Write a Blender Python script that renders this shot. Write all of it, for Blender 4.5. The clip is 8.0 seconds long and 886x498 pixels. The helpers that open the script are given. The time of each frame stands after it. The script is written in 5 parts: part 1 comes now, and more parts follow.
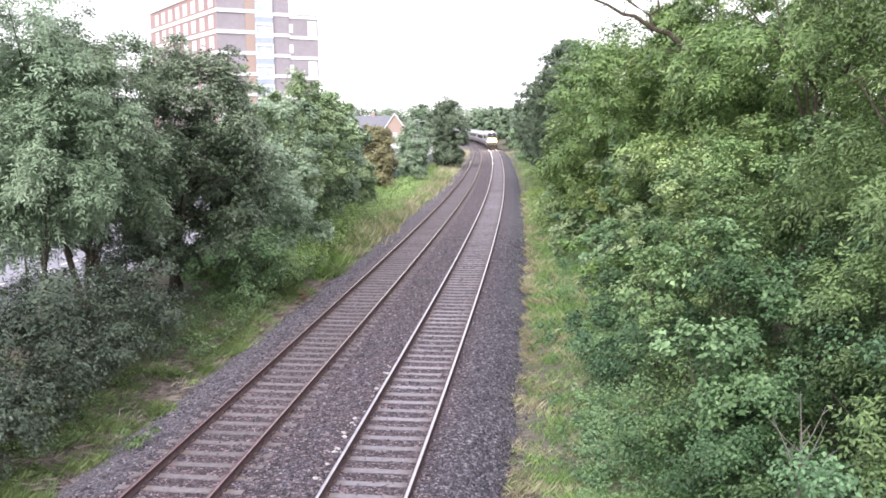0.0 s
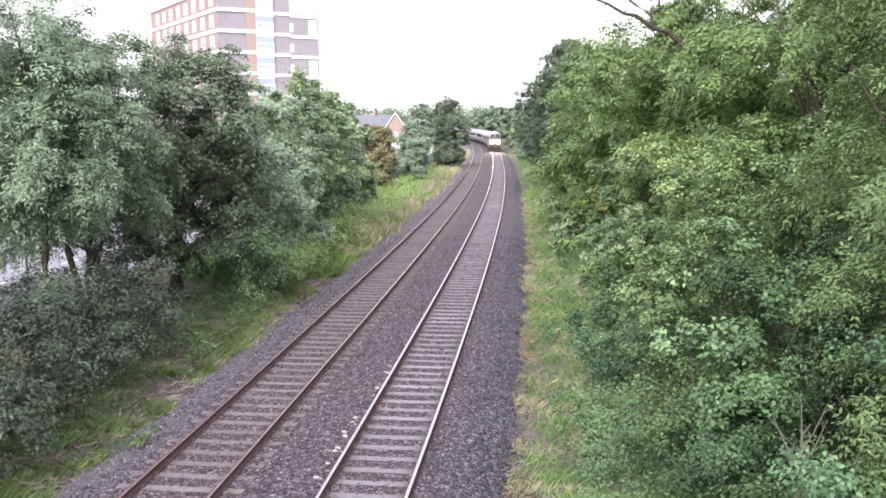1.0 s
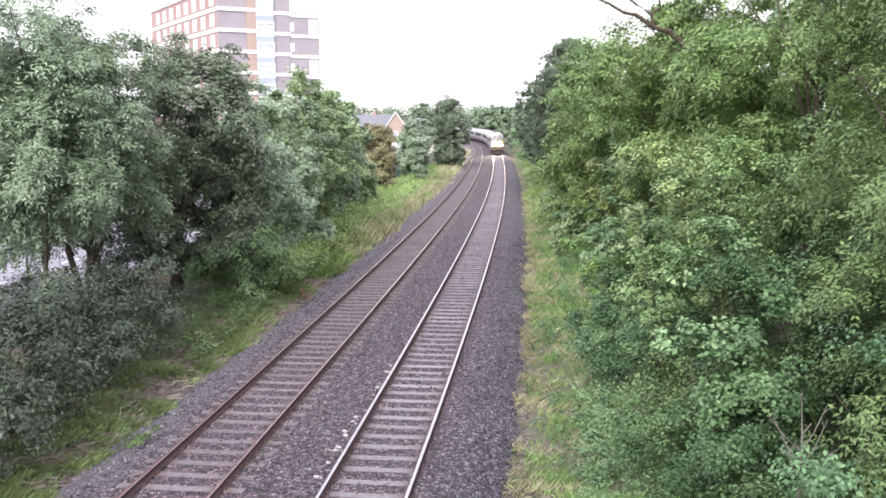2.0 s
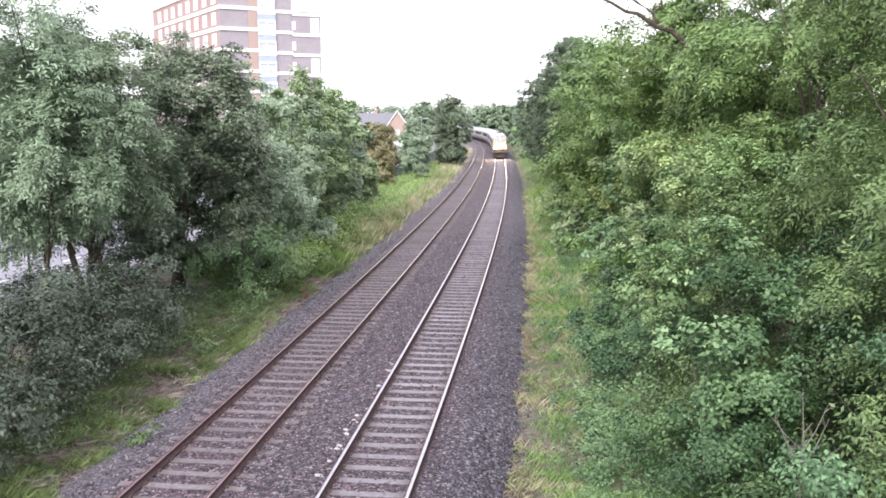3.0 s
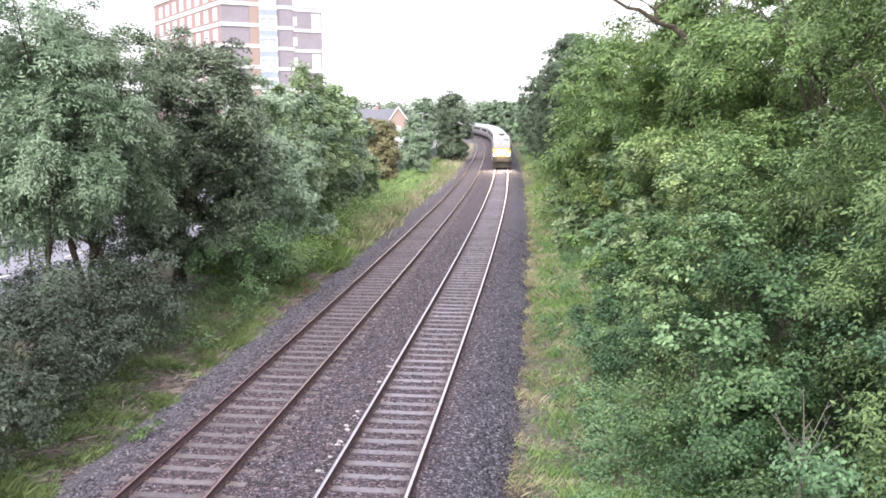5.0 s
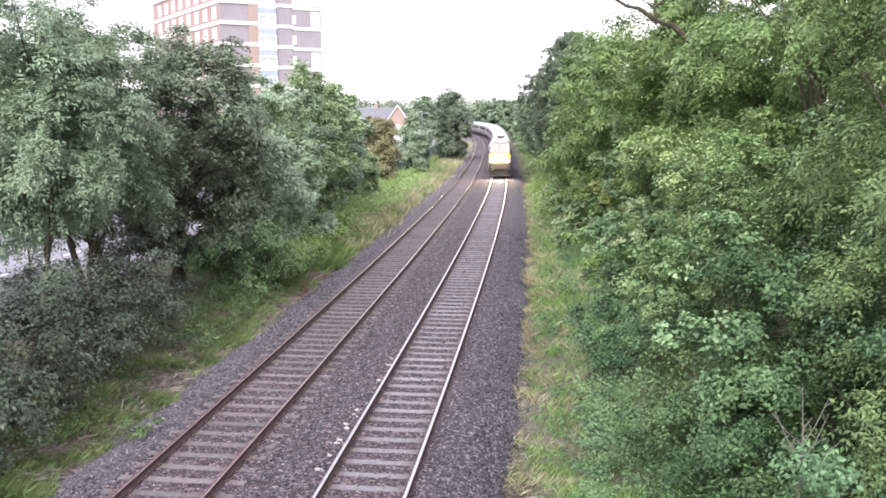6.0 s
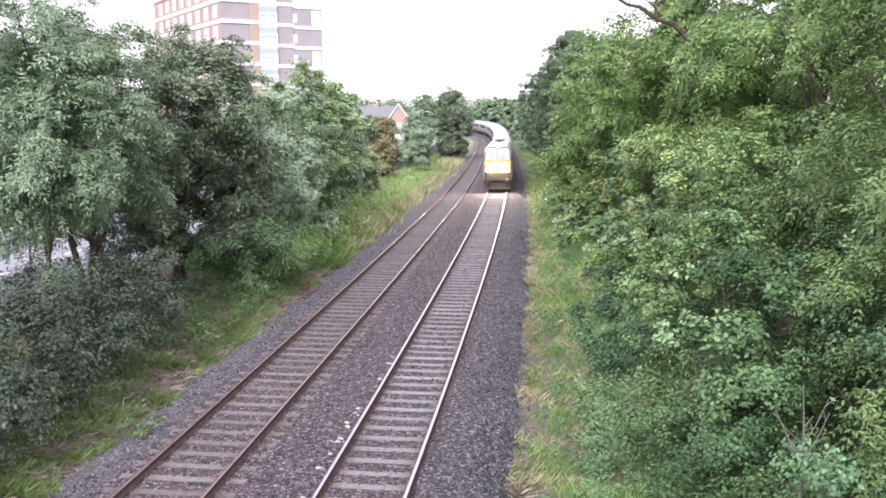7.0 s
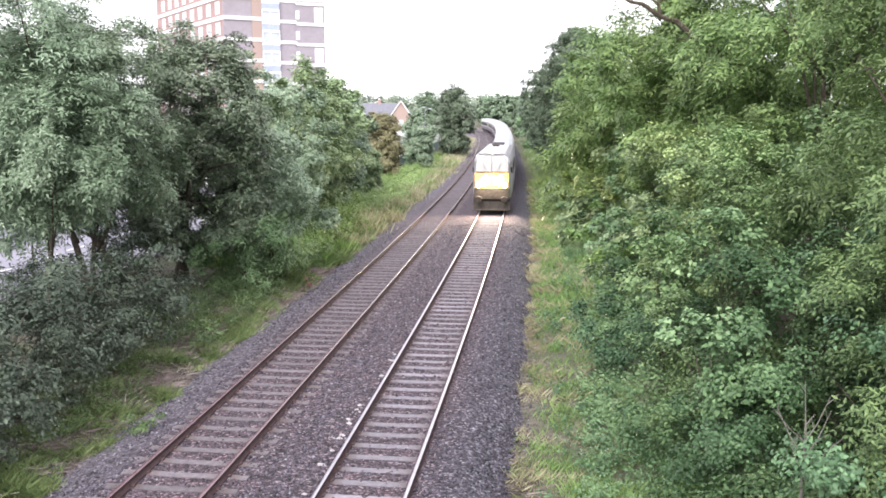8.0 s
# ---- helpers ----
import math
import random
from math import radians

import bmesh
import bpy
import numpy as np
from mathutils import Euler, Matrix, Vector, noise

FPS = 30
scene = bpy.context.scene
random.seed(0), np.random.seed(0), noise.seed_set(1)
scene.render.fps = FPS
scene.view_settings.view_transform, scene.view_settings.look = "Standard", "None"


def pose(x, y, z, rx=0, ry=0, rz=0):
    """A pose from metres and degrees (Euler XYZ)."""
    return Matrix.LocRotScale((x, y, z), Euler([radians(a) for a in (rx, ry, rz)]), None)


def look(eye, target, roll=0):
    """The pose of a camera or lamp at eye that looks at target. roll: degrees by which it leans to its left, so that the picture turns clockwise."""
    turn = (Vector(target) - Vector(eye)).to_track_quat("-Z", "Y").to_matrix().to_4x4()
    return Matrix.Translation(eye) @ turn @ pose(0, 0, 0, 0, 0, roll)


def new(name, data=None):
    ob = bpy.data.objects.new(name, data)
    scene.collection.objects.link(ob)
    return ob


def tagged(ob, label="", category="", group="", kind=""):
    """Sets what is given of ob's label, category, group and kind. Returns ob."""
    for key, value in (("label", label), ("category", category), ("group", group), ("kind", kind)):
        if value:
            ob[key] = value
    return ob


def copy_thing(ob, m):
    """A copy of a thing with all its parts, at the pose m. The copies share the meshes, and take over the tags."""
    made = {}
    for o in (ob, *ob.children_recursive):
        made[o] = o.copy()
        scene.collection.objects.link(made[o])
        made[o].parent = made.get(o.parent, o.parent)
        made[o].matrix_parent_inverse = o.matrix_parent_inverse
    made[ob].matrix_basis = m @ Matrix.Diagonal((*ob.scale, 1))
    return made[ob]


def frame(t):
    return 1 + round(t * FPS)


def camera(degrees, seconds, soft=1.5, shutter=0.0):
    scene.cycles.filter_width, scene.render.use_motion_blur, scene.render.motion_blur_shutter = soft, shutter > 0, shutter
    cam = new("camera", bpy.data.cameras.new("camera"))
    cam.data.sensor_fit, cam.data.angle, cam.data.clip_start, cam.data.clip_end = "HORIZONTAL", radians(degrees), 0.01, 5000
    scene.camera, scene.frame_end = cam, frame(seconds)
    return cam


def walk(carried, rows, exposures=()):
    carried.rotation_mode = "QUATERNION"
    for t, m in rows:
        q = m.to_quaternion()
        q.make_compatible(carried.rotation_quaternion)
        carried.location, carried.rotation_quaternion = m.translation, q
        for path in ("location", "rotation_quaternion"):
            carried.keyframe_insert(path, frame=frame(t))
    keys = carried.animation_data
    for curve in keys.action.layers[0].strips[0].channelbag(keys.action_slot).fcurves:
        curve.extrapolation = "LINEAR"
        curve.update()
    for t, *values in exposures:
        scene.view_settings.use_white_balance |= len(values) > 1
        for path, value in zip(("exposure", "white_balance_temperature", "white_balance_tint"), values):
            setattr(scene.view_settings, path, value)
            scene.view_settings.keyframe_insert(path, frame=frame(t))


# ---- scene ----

EYE_Z = 7.1


def view(yaw, pitch, roll):
    return pose(0, 0, EYE_Z, 90 - pitch, 0, -yaw) @ pose(0, 0, 0, 0, 0, roll)


cam = camera(51.1, 8.0, soft=1.7)
walk(cam, [
    (0.0, view(0.344, 8.190, -0.276)), (0.5, view(0.318, 8.209, -0.250)), (1.0, view(0.309, 8.230, -0.254)),
    (1.5, view(0.299, 8.250, -0.250)), (3.0, view(0.198, 8.347, -0.200)), (3.5, view(0.176, 8.418, -0.100)),
    (4.0, view(0.177, 8.470, -0.093)), (4.5, view(0.126, 8.522, -0.099)), (6.0, view(0.182, 8.678, -0.110)),
    (6.5, view(0.174, 8.693, -0.140)), (7.0, view(0.127, 8.759, -0.111)), (7.5, view(-0.003, 8.842, -0.011)),
    (8.0, view(0.0, 8.940, 0.0))],
    exposures=[(0.0, 1.27), (8.0, 1.27)])

# ---- world and light: bright overcast evening sky ----
SUN_EL, SUN_ROT = radians(40), radians(200)
world = bpy.data.worlds.new("sky")
scene.world = world
world.use_nodes = True
wn = world.node_tree.nodes
wl = world.node_tree.links
bg = wn["Background"]
sky = wn.new("ShaderNodeTexSky")
sky.sky_type, sky.sun_disc = "NISHITA", False
sky.sun_elevation, sky.sun_rotation = SUN_EL, SUN_ROT
sky.air_density, sky.dust_density, sky.ozone_density = 1.0, 1.0, 1.0
pale = wn.new("ShaderNodeHueSaturation")
pale.inputs["Saturation"].default_value = 0.15
pale.inputs["Value"].default_value = 1.0
wl.new(sky.outputs[0], pale.inputs["Color"])
# an even cloud deck over the clear sky
deck = wn.new("ShaderNodeMix")
deck.data_type = "RGBA"
deck.inputs[0].default_value = 0.8
deck.inputs[7].default_value = (9.0, 8.9, 9.4, 1)
wl.new(pale.outputs[0], deck.inputs[6])
wl.new(deck.outputs[2], bg.inputs["Color"])
bg.inputs["Strength"].default_value = 0.115
sun = new("sun", bpy.data.lights.new("sun", "SUN"))
sun.data.energy, sun.data.angle, sun.data.color = 1.9, radians(30), (1.0, 0.97, 0.93)
sun.matrix_basis = look((0, 0, 50), (30 * math.sin(SUN_ROT) * -1, 30 * math.cos(SUN_ROT) * -1, 50 - 30 * math.tan(SUN_EL)))

# ---- materials ----


def nodes_of(name):
    m = bpy.data.materials.new(name)
    m.use_nodes = True
    nt = m.node_tree
    return m, nt.nodes, nt.links, nt.nodes["Principled BSDF"]


def ramp_of(n, stops):
    r = n.new("ShaderNodeValToRGB")
    while len(r.color_ramp.elements) < len(stops):
        r.color_ramp.elements.new(0.5)
    for e, (p, c) in zip(r.color_ramp.elements, stops):
        e.position, e.color = p, (*c, 1)
    return r


def noise_of(n, l, coord, scale, detail=4, rough=0.6):
    t = n.new("ShaderNodeTexNoise")
    t.inputs["Scale"].default_value, t.inputs["Detail"].default_value, t.inputs["Roughness"].default_value = scale, detail, rough
    l.new(coord, t.inputs["Vector"])
    return t


def mixed(n, l, kind, fac, a, b):
    m = n.new("ShaderNodeMix")
    m.data_type, m.blend_type = "RGBA", kind
    for sock, v in ((m.inputs[0], fac), (m.inputs[6], a), (m.inputs[7], b)):
        if isinstance(v, (int, float)):
            sock.default_value = v
        elif isinstance(v, tuple):
            sock.default_value = (*v, 1)
        else:
            l.new(v, sock)
    return m.outputs[2]


def surface(name, stops, scale=6.0, rough=0.8, metal=0.0, grain=60.0, bump=0.3, dist=0.01, stain=None, stain_scale=0.7, spec=0.3, vary=0.0):
    """Two scales of noise colour, fine bump, optional stain colour, and a shift of value from piece to piece."""
    m, n, l, b = nodes_of(name)
    co = n.new("ShaderNodeTexCoord").outputs["Object"]
    a = noise_of(n, l, co, scale)
    r = ramp_of(n, stops)
    l.new(a.outputs["Fac"], r.inputs[0])
    col = r.outputs[0]
    if stain:
        s = noise_of(n, l, co, stain_scale, 5)
        k = ramp_of(n, [(0.48, (0, 0, 0)), (0.68, (1, 1, 1))])
        l.new(s.outputs["Fac"], k.inputs[0])
        col = mixed(n, l, "MIX", k.outputs[0], col, stain)
    if vary:
        oi = n.new("ShaderNodeObjectInfo")
        v = n.new("ShaderNodeMapRange")
        v.inputs[3].default_value, v.inputs[4].default_value = 1 - vary, 1 + vary
        l.new(oi.outputs["Random"], v.inputs[0])
        hs = n.new("ShaderNodeHueSaturation")
        l.new(v.outputs[0], hs.inputs["Value"])
        l.new(col, hs.inputs["Color"])
        col = hs.outputs[0]
    l.new(col, b.inputs["Base Color"])
    b.inputs["Roughness"].default_value, b.inputs["Metallic"].default_value = rough, metal
    b.inputs["Specular IOR Level"].default_value = spec
    g = noise_of(n, l, co, grain, 3)
    bp = n.new("ShaderNodeBump")
    bp.inputs["Strength"].default_value, bp.inputs["Distance"].default_value = bump, dist
    l.new(g.outputs["Fac"], bp.inputs["Height"])
    l.new(bp.outputs[0], b.inputs["Normal"])
    return m


def leafy(name, dark, mid, light, patch=0.6, through_light=0.2, rough=0.4):
    m, n, l, b = nodes_of(name)
    geo = n.new("ShaderNodeNewGeometry")
    r = ramp_of(n, [(0.0, dark), (0.55, mid), (1.0, light)])
    co = n.new("ShaderNodeTexCoord").outputs["Object"]
    p = noise_of(n, l, co, patch, 3)
    mth = n.new("ShaderNodeMath")
    mth.operation = "MULTIPLY_ADD"
    l.new(geo.outputs["Random Per Island"], mth.inputs[0])
    mth.inputs[1].default_value = 0.55
    sc = n.new("ShaderNodeMapRange")
    sc.inputs[1].default_value, sc.inputs[2].default_value, sc.inputs[3].default_value, sc.inputs[4].default_value = 0.3, 0.7, -0.1, 0.55
    l.new(p.outputs["Fac"], sc.inputs[0])
    l.new(sc.outputs[0], mth.inputs[2])
    l.new(mth.outputs[0], r.inputs[0])
    oi = n.new("ShaderNodeObjectInfo")
    hs = n.new("ShaderNodeHueSaturation")
    for sock, lo, hi in (("Value", 0.85, 1.2), ("Hue", 0.485, 0.515), ("Saturation", 1.05, 0.85)):
        v = n.new("ShaderNodeMapRange")
        v.inputs[3].default_value, v.inputs[4].default_value = lo, hi
        l.new(oi.outputs["Random"], v.inputs[0])
        l.new(v.outputs[0], hs.inputs[sock])
    l.new(r.outputs[0], hs.inputs["Color"])
    r = hs
    l.new(r.outputs[0], b.inputs["Base Color"])
    b.inputs["Roughness"].default_value = rough
    b.inputs["Specular IOR Level"].default_value = 0.25
    tr = n.new("ShaderNodeBsdfTranslucent")
    l.new(r.outputs[0], tr.inputs["Color"])
    mx = n.new("ShaderNodeMixShader")
    mx.inputs[0].default_value = through_light
    l.new(b.outputs[0], mx.inputs[1])
    l.new(tr.outputs[0], mx.inputs[2])
    l.new(mx.outputs[0], n["Material Output"].inputs["Surface"])
    return m


def glowing(name, colour, strength):
    m, n, l, b = nodes_of(name)
    b.inputs["Base Color"].default_value = (*colour, 1)
    b.inputs["Emission Color"].default_value = (*colour, 1)
    b.inputs["Emission Strength"].default_value = strength
    return m


M = {
    "soil": surface("soil_and_grass", [(0.3, (0.06, 0.056, 0.043)), (0.5, (0.12, 0.108, 0.088)), (0.7, (0.2, 0.178, 0.155))], 7.0, 0.95, grain=30, bump=0.8, dist=0.05, stain=(0.075, 0.095, 0.042), stain_scale=0.6),
    "ballast": None,
    "asphalt": surface("asphalt", [(0.3, (0.2, 0.19, 0.24)), (0.7, (0.28, 0.27, 0.33))], 3, 0.85, grain=120, bump=0.3, dist=0.005),
    "concrete": surface("sleeper_concrete", [(0.3, (0.15, 0.135, 0.162)), (0.7, (0.25, 0.228, 0.268))], 5, 0.85, grain=50, bump=0.4, dist=0.006, stain=(0.13, 0.105, 0.11), stain_scale=2.0, vary=0.2),
    "old_concrete": None,
    "sleeper": None,
    "rail": surface("rail_steel_side", [(0.3, (0.07, 0.043, 0.047)), (0.7, (0.12, 0.078, 0.085))], 9, 0.8, metal=0.2, grain=60, bump=0.3, dist=0.003),
    "bright_rail": surface("polished_rail_head", [(0.3, (0.42, 0.385, 0.44)), (0.7, (0.55, 0.52, 0.58))], 4, 0.34, metal=1.0, grain=80, bump=0.03, dist=0.002),
    "dull_rail": surface("rusty_rail_head", [(0.3, (0.11, 0.062, 0.075)), (0.7, (0.17, 0.105, 0.125))], 4, 0.24, metal=0.0, spec=0.8, grain=80, bump=0.05, dist=0.002),
    "bark": surface("bark", [(0.3, (0.045, 0.036, 0.028)), (0.7, (0.12, 0.1, 0.08))], 8, 0.95, grain=30, bump=0.9, dist=0.03),
    # pinkish brick and taupe tones, kept pale partly to stand in for haze
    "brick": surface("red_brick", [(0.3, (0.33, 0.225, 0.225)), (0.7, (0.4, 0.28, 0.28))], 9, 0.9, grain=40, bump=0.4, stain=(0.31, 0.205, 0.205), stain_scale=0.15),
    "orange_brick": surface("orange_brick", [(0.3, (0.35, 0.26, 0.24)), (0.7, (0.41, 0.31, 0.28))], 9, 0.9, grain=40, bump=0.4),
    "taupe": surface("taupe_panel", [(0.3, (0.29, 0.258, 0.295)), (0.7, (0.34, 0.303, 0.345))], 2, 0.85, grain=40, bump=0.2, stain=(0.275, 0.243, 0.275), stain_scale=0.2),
    "white": surface("white_paint", [(0.3, (0.72, 0.71, 0.72)), (0.7, (0.82, 0.81, 0.82))], 1.5, 0.6, grain=50, bump=0.1),
    "blue": surface("blue_spandrel", [(0.3, (0.33, 0.37, 0.52)), (0.7, (0.4, 0.44, 0.58))], 2, 0.4, grain=50, bump=0.05),
    # pale blue base colour carries the sky that the panes reflect
    "glass": surface("sky_paled_window_glass", [(0.3, (0.34, 0.37, 0.43)), (0.7, (0.5, 0.53, 0.6))], 0.6, 0.06, grain=5, bump=0.02, spec=0.9),
    "slate": surface("roof_slate", [(0.3, (0.13, 0.13, 0.16)), (0.7, (0.2, 0.2, 0.24))], 3, 0.7, grain=30, bump=0.5),
    "teal": surface("teal_painted_metal", [(0.3, (0.06, 0.1, 0.105)), (0.7, (0.09, 0.14, 0.145))], 3, 0.6, grain=30, bump=0.2),
    "galvanised": surface("galvanised_steel", [(0.3, (0.4, 0.42, 0.46)), (0.7, (0.55, 0.57, 0.62))], 5, 0.45, metal=0.6, grain=50, bump=0.1),
    "silver": surface("silver_coach_paint", [(0.3, (0.36, 0.35, 0.39)), (0.7, (0.46, 0.45, 0.49))], 1.5, 0.35, metal=0.3, grain=30, bump=0.05, stain=(0.31, 0.29, 0.31), stain_scale=0.8),
    "purple": surface("dark_lower_bodyside", [(0.3, (0.1, 0.075, 0.12)), (0.7, (0.15, 0.115, 0.17))], 2, 0.4, grain=30, bump=0.05),
    "yellow": surface("yellow_warning_panel", [(0.3, (0.64, 0.36, 0.07)), (0.7, (0.72, 0.43, 0.1))], 2, 0.4, grain=30, bump=0.05),
    "under": surface("grimy_underframe", [(0.3, (0.03, 0.026, 0.024)), (0.7, (0.07, 0.058, 0.05))], 6, 0.8, grain=30, bump=0.4),
    "screen": surface("windscreen_glass", [(0.3, (0.015, 0.016, 0.02)), (0.7, (0.03, 0.03, 0.04))], 1, 0.08, grain=5, bump=0.01, spec=0.5),
    "black": surface("black_rubber", [(0.3, (0.02, 0.02, 0.02)), (0.7, (0.035, 0.035, 0.035))], 6, 0.7, grain=60, bump=0.1),
    "lamp": glowing("headlamp_glow", (1.0, 0.8, 0.58), 300.0),
    "lampglass": glowing("marker_lamp_glow", (1.0, 0.76, 0.5), 110.0),
    "limestone": surface("pale_limestone", [(0.3, (0.26, 0.24, 0.26)), (0.7, (0.42, 0.39, 0.41))], 14, 0.9, grain=60, bump=0.5, dist=0.004),
    "greywood": surface("grey_dead_twigs", [(0.3, (0.13, 0.12, 0.11)), (0.7, (0.22, 0.2, 0.19))], 12, 0.9, grain=40, bump=0.5, dist=0.004),
    "deadwood": surface("bleached_deadwood", [(0.3, (0.3, 0.26, 0.22)), (0.7, (0.45, 0.4, 0.35))], 12, 0.9, grain=40, bump=0.5, dist=0.004),
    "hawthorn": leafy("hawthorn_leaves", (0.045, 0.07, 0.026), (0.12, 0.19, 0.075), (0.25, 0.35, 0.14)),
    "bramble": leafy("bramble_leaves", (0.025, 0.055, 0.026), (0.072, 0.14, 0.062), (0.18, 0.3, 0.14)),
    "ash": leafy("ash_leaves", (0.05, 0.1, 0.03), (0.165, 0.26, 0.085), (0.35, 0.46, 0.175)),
    "willow": leafy("grey_green_willow_leaves", (0.065, 0.1, 0.055), (0.185, 0.26, 0.165), (0.38, 0.47, 0.33)),
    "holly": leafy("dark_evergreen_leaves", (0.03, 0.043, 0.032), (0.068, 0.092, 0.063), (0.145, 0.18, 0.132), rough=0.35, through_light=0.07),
    "oak": leafy("grey_green_evergreen_leaves", (0.035, 0.055, 0.033), (0.135, 0.18, 0.115), (0.34, 0.4, 0.285), rough=0.35),
    # lighter copy of the hawthorn leaves, haze and brighter light put into it
    "lit_thorn": leafy("lightened_hawthorn_leaves", (0.065, 0.1, 0.036), (0.22, 0.3, 0.11), (0.45, 0.53, 0.21)),
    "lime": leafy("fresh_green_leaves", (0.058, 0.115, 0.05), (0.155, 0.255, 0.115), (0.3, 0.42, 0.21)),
    "rusty": leafy("bronze_green_leaves", (0.105, 0.1, 0.05), (0.25, 0.235, 0.125), (0.42, 0.4, 0.24)),
    # dark needles, lightened somewhat as a stand-in for haze
    "conifer": leafy("haze_lightened_conifer_needles", (0.036, 0.056, 0.036), (0.08, 0.12, 0.068), (0.16, 0.21, 0.12), through_light=0.1),
    # distant leaves made pale, aerial haze put into their colour
    "far": leafy("haze_paled_far_leaves", (0.12, 0.16, 0.12), (0.2, 0.25, 0.18), (0.3, 0.35, 0.25), patch=0.08),
    "grass": leafy("grass_blades", (0.07, 0.13, 0.03), (0.17, 0.28, 0.075), (0.36, 0.46, 0.17), patch=0.5),
    "meadow": leafy("yellow_green_meadow_leaves", (0.11, 0.19, 0.05), (0.25, 0.37, 0.11), (0.45, 0.55, 0.22), patch=0.5),
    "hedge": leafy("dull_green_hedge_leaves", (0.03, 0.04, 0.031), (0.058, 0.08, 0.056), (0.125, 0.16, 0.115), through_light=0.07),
    "tuft": leafy("dark_green_tuft_grass", (0.07, 0.105, 0.04), (0.155, 0.215, 0.085), (0.31, 0.375, 0.18), patch=0.8),
    # two leaf colours paled so that haze sits in the colour itself
    "hazed_blue": leafy("haze_paled_blue_green_leaves", (0.09, 0.14, 0.095), (0.25, 0.34, 0.225), (0.46, 0.54, 0.4), through_light=0.2),
    "hazed_green": leafy("haze_paled_green_leaves", (0.09, 0.135, 0.07), (0.25, 0.34, 0.17), (0.46, 0.54, 0.32), through_light=0.2),
    "litter": leafy("dead_leaf_litter", (0.12, 0.095, 0.088), (0.22, 0.175, 0.165), (0.38, 0.32, 0.31), patch=0.8, through_light=0.05, rough=0.7),
    "dock": leafy("rust_red_dock_leaves", (0.1, 0.03, 0.03), (0.15, 0.045, 0.05), (0.22, 0.09, 0.08), patch=0.8),
    "dry": leafy("dry_grass_stems", (0.24, 0.22, 0.13), (0.37, 0.34, 0.22), (0.52, 0.48, 0.34), patch=0.5),
}


def crushed_stone():
    """Ballast: cells of stone size, each with its own grey, and deep joints."""
    m, n, l, b = nodes_of("ballast_stone")
    co = n.new("ShaderNodeTexCoord").outputs["Object"]
    v = n.new("ShaderNodeTexVoronoi")
    v.inputs["Scale"].default_value, v.inputs["Randomness"].default_value = 19.0, 1.0
    l.new(co, v.inputs["Vector"])
    bw = n.new("ShaderNodeSeparateColor")
    l.new(v.outputs["Color"], bw.inputs[0])
    r = ramp_of(n, [(0.0, (0.02, 0.0175, 0.024)), (0.5, (0.053, 0.046, 0.066)), (0.85, (0.115, 0.103, 0.14)), (1.0, (0.26, 0.24, 0.28))])
    l.new(bw.outputs[0], r.inputs[0])
    s = noise_of(n, l, co, 0.8, 5)
    rust = n.new("ShaderNodeAttribute")
    rust.attribute_name = "rust"
    k = n.new("ShaderNodeMath")
    k.operation, k.use_clamp = "MULTIPLY", True
    twice = n.new("ShaderNodeMath")
    twice.operation = "MULTIPLY"
    twice.inputs[1].default_value = 1.9
    l.new(s.outputs["Fac"], twice.inputs[0])
    l.new(rust.outputs["Fac"], k.inputs[0])
    l.new(twice.outputs[0], k.inputs[1])
    col = mixed(n, l, "MIX", k.outputs[0], r.outputs[0], mixed(n, l, "MULTIPLY", 1.0, r.outputs[0], (1.16, 0.9, 0.85)))
    dust = n.new("ShaderNodeAttribute")
    dust.attribute_name = "dust"
    col = mixed(n, l, "MIX", dust.outputs["Fac"], col, mixed(n, l, "ADD", 1.0, r.outputs[0], (0.05, 0.042, 0.046)))
    l.new(col, b.inputs["Base Color"])
    b.inputs["Roughness"].default_value = 0.9
    bp = n.new("ShaderNodeBump")
    bp.invert = True
    bp.inputs["Strength"].default_value, bp.inputs["Distance"].default_value = 1.0, 0.06
    l.new(v.outputs["Distance"], bp.inputs["Height"])
    l.new(bp.outputs[0], b.inputs["Normal"])
    return m


M["ballast"] = crushed_stone()


